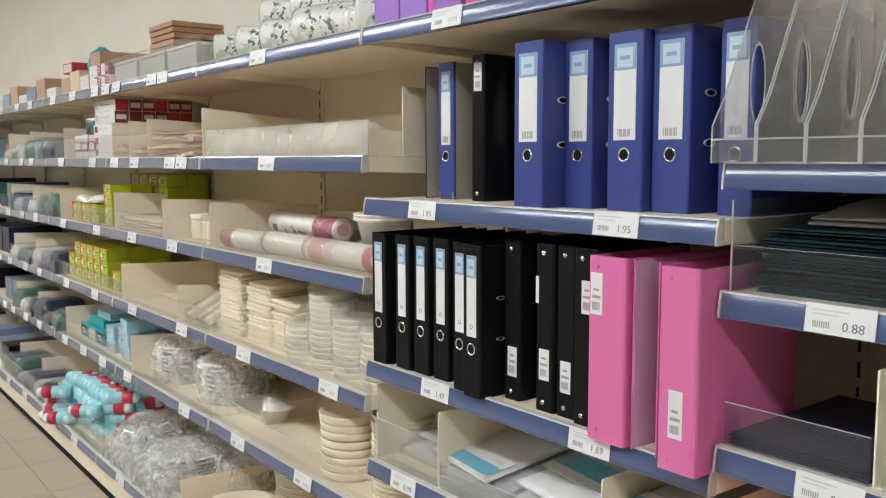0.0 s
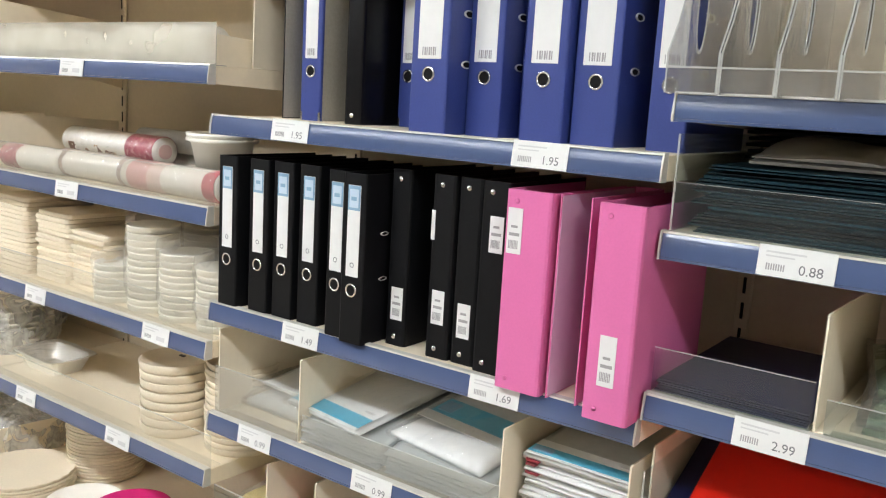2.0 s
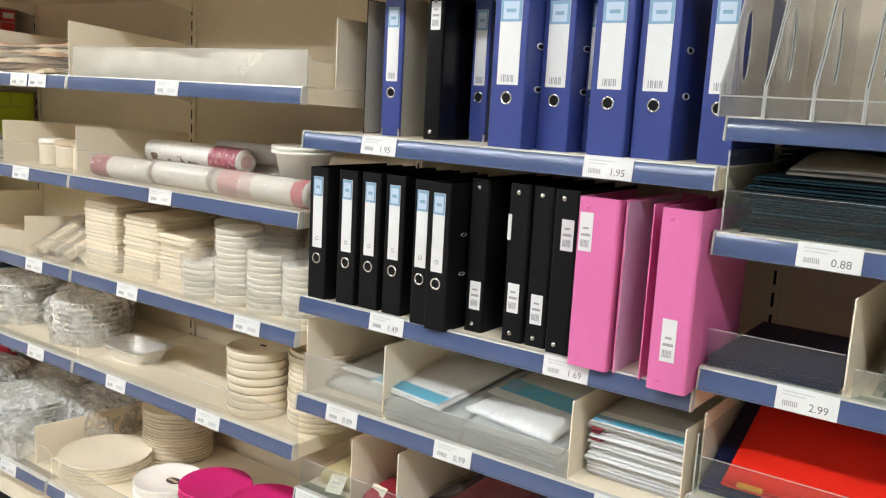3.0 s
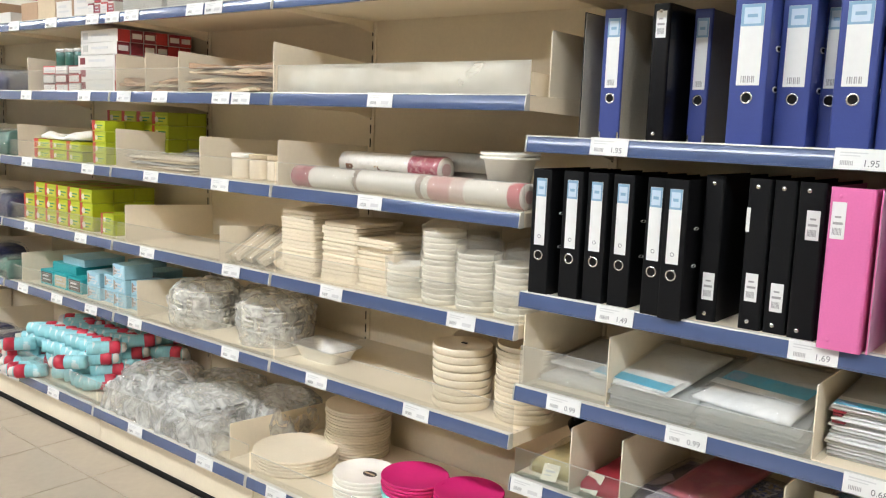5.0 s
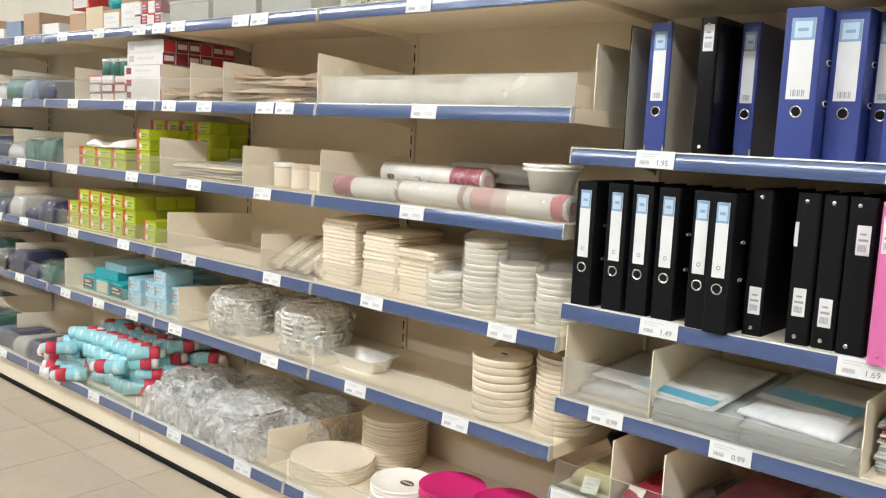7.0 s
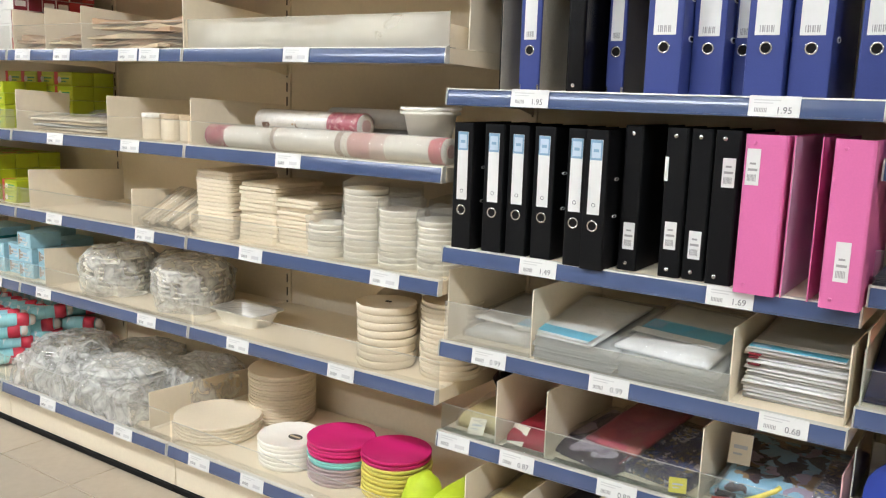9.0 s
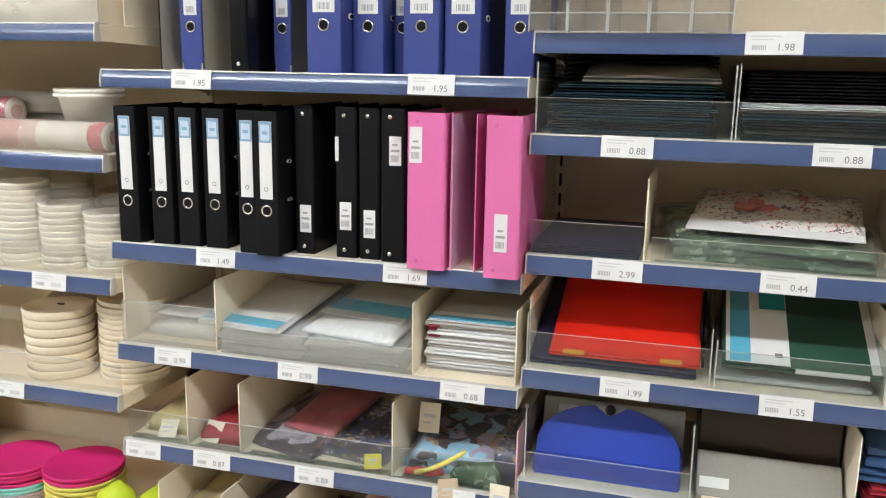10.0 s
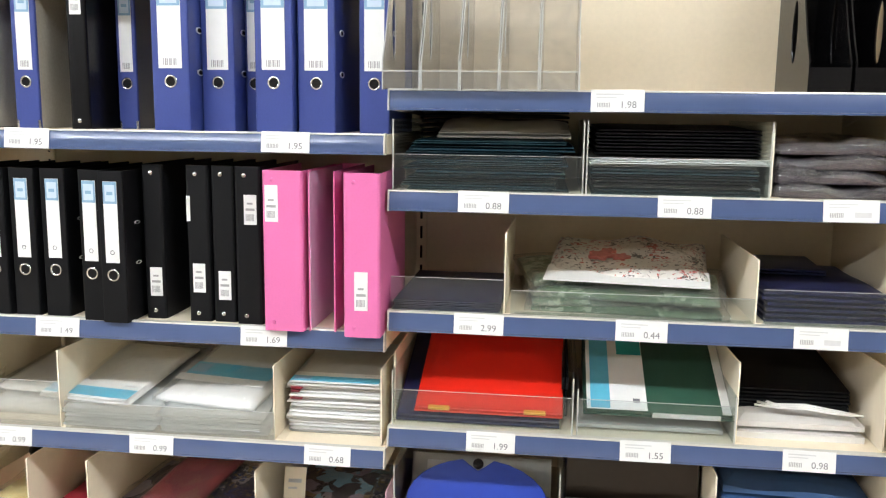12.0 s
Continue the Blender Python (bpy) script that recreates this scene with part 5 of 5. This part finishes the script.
for i, (x, y, n) in enumerate(((-1.60, 0.17, 7), (-1.20, 0.19, 7), (-1.40, 0.33, 6))):
    t = stack("wrapped_bowl_stack", x, y, z, bowl, n, 0.018, "pale bowls stacked in crinkled clear film", "bowl", 0.006, "bowls", "wrapped bowl stacks")
    h = n * 0.018 + 0.03
    wrap(t, [(0.135, 0.003), (0.145, h * 0.5), (0.145, h * 0.85), (0.10, h + 0.014), (0.02, h + 0.02)], i + 10, 0.013, 19, 72)
divider(-1.86, z, 0.15, 0.12)
PICTURE = printed("pale_blue_picture_print", [(0.35, 0.55, 0.64), (0.42, 0.62, 0.7), (0.62, 0.66, 0.66), (0.3, 0.5, 0.62), (0.32, 0.24, 0.2)], 26)
for i in range(4):
    for k in range(2 if i < 1 else 3 if i == 2 else 2):
        carton(-2.33 + i * 0.108, 0.06 + 0.02 * (i % 2), z + k * 0.062, 0.10, 0.13, 0.06, PALE_BLUE, "pale blue picture carton in a stack", face=PICTURE, turn=random.uniform(-4, 4), group="pale blue cartons")
for i in range(3):
    carton(-2.30 + i * 0.125, 0.24, z, 0.11, 0.13, 0.16 - 0.03 * i, PALE_BLUE, "pale blue picture carton behind others", face=PICTURE, group="pale blue cartons")
for i in range(3):
    carton(-2.78 + i * 0.13, 0.07, z, 0.12, 0.2, 0.07, TEAL, "teal carton with a dark printed front", face=(BROWN_DARK, TAN, BROWN_DARK)[i], group="teal cartons")
carton(-2.72, 0.1, z + 0.07, 0.22, 0.2, 0.04, TEAL, "teal carton lying on others", group="teal cartons")
carton(-2.66, 0.12, z + 0.11, 0.2, 0.2, 0.035, PALE_BLUE, "pale blue carton lying on teal ones", group="teal cartons")
divider(-2.86, z, 0.14, 0.13)
far_bags(z)

# third shelf
z = 0.862
mesh_round = False
sq = mesh_of("tray", prism([(-0.072, -0.11), (0.072, -0.11), (0.082, -0.10), (0.082, 0.10), (0.072, 0.11), (-0.072, 0.11), (-0.082, 0.10), (-0.082, -0.10)], "z", 0, 0.0122, 0.0022), PULP)
stack("tray_stack", -0.945, 0.17, z, sq, 17, 0.0128, "stack of pulp food trays", "tray", 0.004, "trays", "tray stacks")
stack("tray_stack", -0.755, 0.18, z, sq, 15, 0.0128, "stack of pulp food trays", "tray", 0.005, "trays", "tray stacks")
stack("tray_stack", -0.60, 0.19, z, sq, 12, 0.0128, "stack of pulp food trays", "tray", 0.008, "trays", "tray stacks")
mesh_round = True
oval = plate_mesh(0.098, 0.012, 0.85, material=PULP)
stack("plate_stack", -0.86, 0.34, z, oval, 13, 0.0135, "stack of round pulp plates at the back", jitter=0.006)
stack("plate_stack", -0.66, 0.35, z, oval, 12, 0.0135, "stack of round pulp plates at the back", jitter=0.006)
cup = mesh_of("cup", lathe([(0.0618, 0), (0.0632, 0.011), (0.0646, 0.0125), (0.0646, 0.0154), (0.0632, 0.0162), (0.058, 0.004), (0.001, 0.004)], 36), PULP_WHITE, True)
for i, (x, y, n, h) in enumerate(((-0.47, 0.095, 5, 0.115), (-0.335, 0.10, 11, 0.235), (-0.205, 0.10, 9, 0.195), (-0.075, 0.105, 8, 0.175), (-0.33, 0.26, 10, 0.22), (-0.15, 0.27, 8, 0.18))):
    t = stack("cup_stack", x, y, z, cup, round(n * 1.16), 0.0163, "white foam cups nested in clear film", "cup", 0.002, "cups", "cup stacks")
    wrap(t, [(0.052, 0.003), (0.07, 0.05), (0.071, h * 0.7), (0.068, h * 0.97), (0.02, h + 0.012)], i + 20, 0.006, 24, 40, CUP_FILM)
divider(-1.31, z, 0.13, 0.10)
for i in range(4):
    t = thing("cutlery_bundle", (-1.255 + i * 0.08, 0.13 + 0.01 * (i % 2), z + 0.052), "bundle of wooden cutlery in clear film", "cutlery", "cutlery bundles", random.uniform(-22, -12), (33, 0))
    for k in range(6):
        part("stick", boxes((-0.033 + k * 0.0112, -0.0236 + k * 0.0112, -0.09, 0.09, 0.0, 0.022 + 0.003 * (k % 2)), bevel=0.0018), TAN if k % 3 == 1 else PULP, t)
    part("film", rough_up(sheet(0.08, 0.21, 0.034, 8, 18, 0.006, 22, i), 0.003, 30, i, -0.01), FILM, t, "crinkled clear film")
t = thing("cutlery_bundle", (-1.12, 0.27, z + 0.095), "bundle of wooden cutlery lying across others", "cutlery", "cutlery bundles", 60, (4, 0))
for k in range(6):
    part("stick", boxes((-0.026 + k * 0.009, -0.019 + k * 0.009, -0.08, 0.08, 0.0, 0.02), bevel=0.0015), TAN, t)
part("film", rough_up(sheet(0.07, 0.19, 0.03, 8, 18, 0.006, 22, 9), 0.003, 30, 9, -0.01), FILM, t, "crinkled clear film")
divider(-1.94, z, 0.15, 0.13)


def lime_carton(x, y, z, w=0.115, d=0.1, h=0.06, turn=0.0):
    t = thing("carton", (x, y, z - 0.003), "lime green bag carton with a red stripe, in a stack", "box", "lime cartons", turn)
    part("box", boxes((0, w, 0, d, 0, h), bevel=0.0016), LIME, t)
    part("front_panel", boxes((w * 0.2, w * 0.94, -0.0012, 0.0, h * 0.12, h * 0.74)), LIME_PALE, t, "pale printed panel")
    part("red_stripe", boxes((-0.0012, w * random.choice((0.14, 0.2, 0.24)), -0.0012, d * 0.5, h * 0.08, h + 0.0008)), RED, t, "red stripe round the corner")
    part("print_line", boxes((w * 0.4, w * 0.85, -0.0018, -0.0011, h * 0.5, h * 0.6), (w * 0.4, w * 0.7, -0.0018, -0.0011, h * 0.28, h * 0.36)), GREEN_FELT, t)
    part("emblem", turned(lathe([(h * 0.22, 0), (h * 0.22, 0.001)], 16), Matrix.Translation((w * 0.3, -0.0013, h * 0.45)) @ Matrix.Rotation(math.pi / 2, 4, "X")), WHITE_BOX, t, "pale round emblem")


def lime_pile(x, y, z, cols, depth, rows, w=0.115, d=0.1, h=0.06):
    for i in range(cols):
        for j in range(depth):
            for k in range(rows[i]):
                lime_carton(x + i * (w + 0.003) + random.uniform(-0.002, 0.002), y + j * (d + 0.002), z + k * (h + 0.001), w, d, h, random.uniform(-1, 1))


lime_pile(-2.90, 0.06, z, 6, 3, (2, 3, 3, 3, 3, 3), 0.102)
lime_pile(-2.20, 0.06, z, 1, 1, (2,), 0.10, 0.1, 0.045)
far_bags(z)

# fourth shelf
z = 1.16
divider(-0.995, z, 0.15, 0.13)


def film_roll(x0, x1, y, z, r, material, label, band=None, turn=0.0, ends=None):
    """A roll of film or paper lying along the shelf in a printed clear sleeve."""
    L = x1 - x0
    t = thing("film_roll", ((x0 + x1) / 2, y, z - 0.003 + r), label, "roll", "film rolls", turn)
    body = turned(lathe([(r * 0.55, -L / 2 + 0.012), (r * 0.97, -L / 2 + 0.014), (r, -L / 4), (r * 0.985, 0), (r, L / 4), (r * 0.97, L / 2 - 0.014), (r * 0.55, L / 2 - 0.012)], 28), Matrix.Rotation(math.pi / 2, 4, "Y"))
    part("roll", body, material, t, smooth=True)
    prof = [(r * 0.3, -L / 2), (r * 0.8, -L / 2 + 0.006)] + [(r * 1.05, -L / 2 + 0.02 + (L - 0.04) * k / 10) for k in range(11)] + [(r * 0.8, L / 2 - 0.006), (r * 0.3, L / 2)]
    part("sleeve", rough_up(turned(lathe(prof, 28), Matrix.Rotation(math.pi / 2, 4, "Y")), 0.003, 26, x0, -r), SLEEVE, t, "clear sleeve")
    if band:
        for a, b in ends or ((-L / 2 + 0.02, -L / 2 + 0.1), (L / 2 - 0.1, L / 2 - 0.02)):
            part("printed_band", turned(lathe([(r * 1.01, a), (r * 1.016, a + 0.002), (r * 1.016, b - 0.002), (r * 1.01, b)], 28), Matrix.Rotation(math.pi / 2, 4, "Y")), band, t, "printed band of the sleeve")
    part("core", turned(lathe([(r * 0.5, L / 2 - 0.013), (r * 0.5, L / 2 - 0.009)], 20), Matrix.Rotation(math.pi / 2, 4, "Y")), PINK_PALE, t, "cardboard core")
    return t


PINK_PALE = mat("pale_pink_core", (0.62, 0.40, 0.38), 0.6)
ROSE_BAND = printed("wine_red_band_print", [(0.32, 0.05, 0.08), (0.40, 0.09, 0.12), (0.5, 0.25, 0.25), (0.32, 0.05, 0.08)], 40)
ROSE_PALE = printed("rose_band_print", [(0.55, 0.14, 0.16), (0.62, 0.36, 0.34), (0.66, 0.50, 0.46), (0.50, 0.10, 0.13)], 9)
PHOTO = printed("brown_picture_print", [(0.74, 0.70, 0.63), (0.30, 0.17, 0.09), (0.72, 0.68, 0.6), (0.16, 0.08, 0.05), (0.50, 0.32, 0.16)], 26)
TAPE = mat("taupe_roll_end", (0.42, 0.33, 0.29), 0.5)
WHITE_ROLL = mat("white_film_roll", (0.78, 0.74, 0.68), 0.35, coat=0.3)
film_roll(-0.965, -0.66, 0.07, z, 0.034, WHITE_ROLL, "roll of film in a clear sleeve with wine-red ends", ROSE_BAND, ends=((-0.135, -0.05),))
t = film_roll(-0.70, -0.37, 0.085, z, 0.036, WHITE_ROLL, "roll of white film in a clear sleeve", None)
for a in (-0.155, 0.12):
    part("printed_band", turned(lathe([(0.0364, a), (0.0367, a + 0.002), (0.0367, a + 0.03), (0.0364, a + 0.032)], 28), Matrix.Rotation(math.pi / 2, 4, "Y")), TAPE, t, "taupe band of the sleeve")
film_roll(-0.40, -0.02, 0.075, z, 0.036, WHITE_ROLL, "roll of film in a clear sleeve with a rose band", ROSE_PALE, ends=((-0.15, -0.02), (0.13, 0.17)))
t = film_roll(-0.88, -0.40, 0.20, z + 0.045, 0.038, WHITE_ROLL, "roll of white film lying on top, wine-red sleeve end", ROSE_BAND, turn=-3, ends=((0.10, 0.225),))
part("picture_print", turned(prism([(0.0385 * math.cos(a), 0.0385 * math.sin(a)) for a in [math.pi * (1.02 + 0.03 * k) for k in range(13)]] + [(0.0376 * math.cos(a), 0.0376 * math.sin(a)) for a in [math.pi * (1.38 - 0.03 * k) for k in range(13)]], "x", -0.19, 0.06), Matrix.Identity(4)), PHOTO, t, "brown picture printed on the sleeve")
film_roll(-0.80, -0.28, 0.30, z + 0.0, 0.045, GREY_PACK, "grey roll of film at the back", None)
film_roll(-0.62, -0.18, 0.26, z + 0.075, 0.03, GREY_PACK, "grey roll of film lying at the back", None)
tub = dish(0.085, 0.075, PULP_WHITE)
t = stack("tub_stack", -0.165, 0.17, z + 0.062, tub, 2, 0.012, "white foam tub lying on rolls of film", "tub", 0.001, "tubs")
film_roll(-0.30, -0.03, 0.17, z, 0.032, WHITE_ROLL, "roll of white film under a foam tub", None)
divider(-1.43, z, 0.145, 0.13)
divider(-2.0, z, 0.155, 0.13)
for i in range(3):
    t = thing("jar_pack", (-1.32 + i * 0.1, 0.13, z - 0.003), "pale lidded pot in clear film", "pot", "pale pots")
    part("pot", lathe([(0.034, 0), (0.04, 0.004), (0.04, 0.07), (0.036, 0.075)], 22), PULP, t)
    part("lid", lathe([(0.043, 0.075), (0.043, 0.088), (0.04, 0.09)], 22), TAN if i else PULP_WHITE, t, "pale lid")
for i in range(5):
    flat_pack(-1.72 + random.uniform(-0.02, 0.02), 0.2, z + i * 0.011, 0.40, 0.3, 0.01, (TAN, PULP, GREY_PACK)[i % 3], "flat pack of tan doilies in film", film=i == 4, seed=i + 60, wave=0.004, turn=random.uniform(-5, 5))
flat_pack(-1.62, 0.26, z + 0.058, 0.2, 0.22, 0.02, BROWN_DARK, "dark brown doily pack on top", film=True, seed=71, wave=0.006)
lime_pile(-2.235, 0.05, z, 1, 2, (4,), 0.10, 0.09, 0.045)
lime_pile(-2.46, 0.245, z, 4, 2, (4, 4, 4, 4), 0.118, 0.095, 0.056)
for i in range(6):
    lime_carton(-2.76 + (i % 3) * 0.15, 0.05, z + (i // 3) * 0.045, 0.14, 0.1, 0.042, random.uniform(-5, 5))
t = thing("plastic_bag", (-2.52, 0.12, z + 0.09), "white plastic bag lying across lime cartons", "bag")
part("bag", rough_up(sheet(0.34, 0.14, 0.02, 22, 12, 0.03, 9, 5), 0.008, 14, 5, -0.03), PULP_WHITE, t, smooth=True)
divider(-2.86, z, 0.15, 0.13)
far_bags(z)

# fifth shelf
z = 1.46
divider(-1.012, z, 0.165, 0.13, y0=0.012)
divider(-0.022, z, 0.175, 0.17, y0=0.13, y1=0.44)
divider(-0.06, z, 0.07, 0.05, y0=0.03, y1=0.44)
film_roll(-0.97, -0.56, 0.075, z, 0.041, PULP_WHITE, "roll of white paper in a clear sleeve")
film_roll(-0.60, -0.34, 0.085, z, 0.034, PULP_WHITE, "slim roll of white paper in a clear sleeve")
film_roll(-0.42, -0.07, 0.08, z, 0.044, PULP_WHITE, "roll of white paper in a clear sleeve")
film_roll(-0.90, -0.20, 0.16, z, 0.03, PULP_WHITE, "long roll of white paper behind others")
for x in (-1.56, -1.78, -1.99):
    divider(x, z, 0.15, 0.13)


def paper_bags(x, y, z, w, count, label, seed):
    t = thing("paper_bag_pile", (x, y, z - 0.003), label, "paper bags", "paper bag piles")
    for i in range(count):
        b = part("paper_bag", sheet(w, 0.3, 0.012, 16, 12, 0.022, 9, seed + i), KRAFT if (i + seed) % 3 else TAN, t)
        b.matrix_basis = pose(random.uniform(-0.02, 0.02), random.uniform(-0.02, 0.02), 0.0125 * i, random.uniform(0, 4), random.uniform(-3, 3), random.uniform(-12, 12))
    return t


paper_bags(-1.275, 0.19, z, 0.44, 8, "slack pile of brown paper bags", 3)
paper_bags(-1.67, 0.19, z, 0.18, 5, "slack pile of brown paper bags between dividers", 13)
paper_bags(-1.885, 0.19, z, 0.18, 4, "slack pile of brown paper bags between dividers", 23)


def foil_box(x, y, z, w=0.29, d=0.056, h=0.05, turn=0.0):
    t = thing("carton", (x, y, z - 0.003), "white foil box with red printed ends, in a stack", "box", "foil boxes", turn)
    part("box", boxes((0, w, 0, d, 0, h), bevel=0.001), WHITE_BOX, t)
    part("side_panel", boxes((w - 0.001, w + 0.0008, 0.001, d - 0.001, 0.001, h - 0.001)), CRIMSON if random.random() < 0.5 else RED, t, "red printed end")
    if random.random() < 0.6:
        part("end_print", boxes((w, w + 0.0014, d * 0.12, d * 0.88, h * 0.3, h * 0.72)), WHITE_BOX, t, "white printed panel on the end")
    part("top_print", boxes((w * 0.3, w * 0.98, d * 0.1, d * 0.9, h, h + 0.0008)), CRIMSON, t, "dark red printed top")
    part("print_line", boxes((w * 0.3, w * 0.75, -0.0008, 0.0, h * 0.45, h * 0.65)), INK_LIGHT, t)
    part("emblem", boxes((w * 0.06, w * 0.2, -0.0008, 0.0, h * 0.25, h * 0.8)), CRIMSON if random.random() < 0.35 else GREY_PACK, t, "printed emblem")


for k in range(5):
    for j in range(6):
        foil_box(-2.345 + random.uniform(-0.004, 0.004) + (0.03 if k > 2 else 0), 0.05 + j * 0.0575, z + k * 0.0507, turn=random.uniform(-0.6, 0.6))
for i in range(9):
    carton(-2.66 + (i % 3) * 0.115, 0.05, z + (i // 3) * 0.038, 0.11, 0.12, 0.036, (CRIMSON, GREY_PACK, RED)[(i * 2 + i // 3) % 3], "small red and white carton in a pile", face=WHITE_BOX, turn=random.uniform(-4, 4), group="small red cartons")
jar = lathe([(0.03, 0), (0.034, 0.003), (0.034, 0.06), (0.03, 0.065)], 18)
jarm, lidm = mesh_of("jar", jar, GREEN_JAR, True), mesh_of("lid", lathe([(0.036, 0.062), (0.036, 0.075), (0.033, 0.077)], 18), WHITE_BOX, True)
for i in range(5):
    t = thing("jar", (-2.62 + i * 0.08, 0.13, z + 0.112), "small dark green jar with a pale lid", "jar", "green jars")
    part("jar", jarm, GREEN_JAR, t)
    part("lid", lidm, WHITE_BOX, t, "pale lid")
divider(-2.74, z, 0.15, 0.13)
far_bags(z)

# top shelf
z = 1.765


def bundle(x, y, z, r, L, turn, label, seed):
    t = thing("napkin_roll", (x, y, z - 0.003 + r), label, "roll", "printed rolls", turn)
    part("roll", turned(lathe([(r * 0.9, -L / 2), (r, -L / 2 + 0.006), (r, L / 2 - 0.006), (r * 0.9, L / 2)], 24), Matrix.Rotation(math.pi / 2, 4, "Y")), GREENERY, t, smooth=True)
    part("film", rough_up(turned(lathe([(r * 0.2, -L / 2 - 0.02), (r * 1.05, -L / 2), (r * 1.06, -L / 6), (r * 1.06, L / 6), (r * 1.05, L / 2), (r * 0.2, L / 2 + 0.02)], 24), Matrix.Rotation(math.pi / 2, 4, "Y")), 0.006, 20, seed, -r), FILM, t, "clear film")
    part("roll_end", turned(lathe([(r * 0.82, L / 2 + 0.001), (r * 0.82, L / 2 + 0.003)], 24), Matrix.Rotation(math.pi / 2, 4, "Y")), PULP_WHITE, t, "plain white roll end")


for i, (x, y, zz, r, turn) in enumerate(((-0.86, 0.13, 0, 0.045, 62), (-0.70, 0.14, 0, 0.05, 48), (-0.52, 0.13, 0, 0.05, 35), (-0.30, 0.11, 0, 0.055, 20), (-0.12, 0.2, 0, 0.055, 60), (-0.62, 0.18, 0.085, 0.045, 40), (-0.42, 0.17, 0.09, 0.045, 25), (-0.22, 0.2, 0.095, 0.045, 15))):
    bundle(x, y, z + zz, r, 0.24, turn, "white roll printed with greenery, in clear film", i)
riser(-2.0, -1.0, z, h=0.10)
for i in range(3):
    t = thing("clear_box", (-1.95 + i * 0.3, 0.03, z - 0.003), "grey clear plastic box on the top shelf", "box", "clear boxes")
    part("box", boxes((0, 0.27, 0, 0.25, 0, 0.075), bevel=0.003), GREY_PACK, t)
    part("lid", boxes((-0.003, 0.273, -0.003, 0.253, 0.0755, 0.088), bevel=0.003), POLY, t, "frosted lid")
for i in range(5):
    carton(-1.60 + random.uniform(-0.01, 0.01), 0.06, z + 0.09 + i * 0.022, 0.24, 0.2, 0.018, RUST, "brown wooden tray stacked on a clear box", face=None, group="brown cartons")
for i in range(4):
    carton(-2.85 + i * 0.16, 0.05, z, 0.155, 0.28, 0.09 + 0.02 * (i % 2), (KRAFT, TAN, KRAFT, WHITE_BOX)[i], "brown and cream carton on the top shelf", face=WHITE_BOX if i > 1 else None, group="brown cartons")
for i in range(8):
    carton(-2.20 + (i % 4) * 0.052, 0.02, z + (i // 4) * 0.05, 0.05, 0.2, 0.048, (CRIMSON, WHITE_BOX, RED, WHITE_BOX)[(i + i // 4) % 4], "small red and white carton on the top shelf", face=WHITE_BOX if i % 2 == 0 else ROSE, group="small red cartons")
carton(-2.84, 0.06, z + 0.111, 0.16, 0.22, 0.05, RED, "red and white carton on brown ones", face=WHITE_BOX, group="brown cartons")
solo("teal_bundle", rough_up(lathe([(0.02, 0.002), (0.06, 0.01), (0.07, 0.05), (0.05, 0.1), (0.012, 0.13)], 20), 0.012, 14, 8), TEAL, (-2.54, 0.16, z + 0.091), "teal plastic bundle on a carton", "bundle", smooth=True)
carton(-2.38, 0.06, z + 0.111, 0.14, 0.22, 0.06, KRAFT, "brown carton stacked on the top shelf", group="brown cartons")
for i in range(7):
    carton(-4.4 + i * 0.21, 0.05, z, 0.18, 0.28, 0.06 + 0.03 * (i % 3), (WHITE_BOX, STEEL_BLUE, KRAFT)[i % 3], "pale carton on the top shelf", group="far cartons")
for zz in (0.182, 0.563, 0.862, 1.16, 1.46):
    y0 = -0.04 if zz < 0.2 else 0.04
    for i in range(14):
        if random.random() < 0.75:
            # mostly dark colours, so that the far end looks less lit
            carton(-6.9 + i * 0.21, y0, zz, 0.19, 0.32, random.uniform(0.07, 0.17), random.choice((GREY_PACK, STEEL_BLUE, NAVY, BLACK_GLOSS, NAVY, GREEN_JAR)), "pack far along the shelf, mostly dark to dim it", group="far cartons")

# ---- floor tiles ----
P = 0.4225
tile_mesh = mesh_of("tile", boxes((-P / 2 + 0.0016, P / 2 - 0.0016, -P / 2 + 0.0016, P / 2 - 0.0016, -0.012, 0.0), bevel=0.0012), TILE)
near = {(i, j) for i in range(-13, 9) for j in range(0, 12)}
for i, j in sorted(near):
    p = part("tile", tile_mesh, TILE, floor)
    p.location = (-1.74 + P / 2 + i * P, -0.256 + P / 2 - j * P, 0)
verts, faces = [], []
for i in range(-17, 16):
    for j in range(-1, 20):
        x, y = -1.74 + P / 2 + i * P, -0.256 + P / 2 - j * P
        if (i, j) in near or not (X0 + 0.2 < x < X1 - 0.2 and Y0 + 0.2 < y < 0.3):
            continue
        k, q = len(verts), P / 2 - 0.0016
        verts += [(x - q, y - q, -0.012), (x + q, y - q, -0.012), (x + q, y + q, -0.012), (x - q, y + q, -0.012), (x - q, y - q, 0), (x + q, y - q, 0), (x + q, y + q, 0), (x - q, y + q, 0)]
        faces += [(k + 4, k + 5, k + 6, k + 7), (k, k + 1, k + 5, k + 4), (k + 1, k + 2, k + 6, k + 5), (k + 2, k + 3, k + 7, k + 6), (k + 3, k, k + 4, k + 7)]
rest = bpy.data.meshes.new("tile_field")
rest.from_pydata(verts, [], faces)
rest.materials.append(TILE)
tagged(part("tile_field", rest, TILE, floor), kind="stuff")
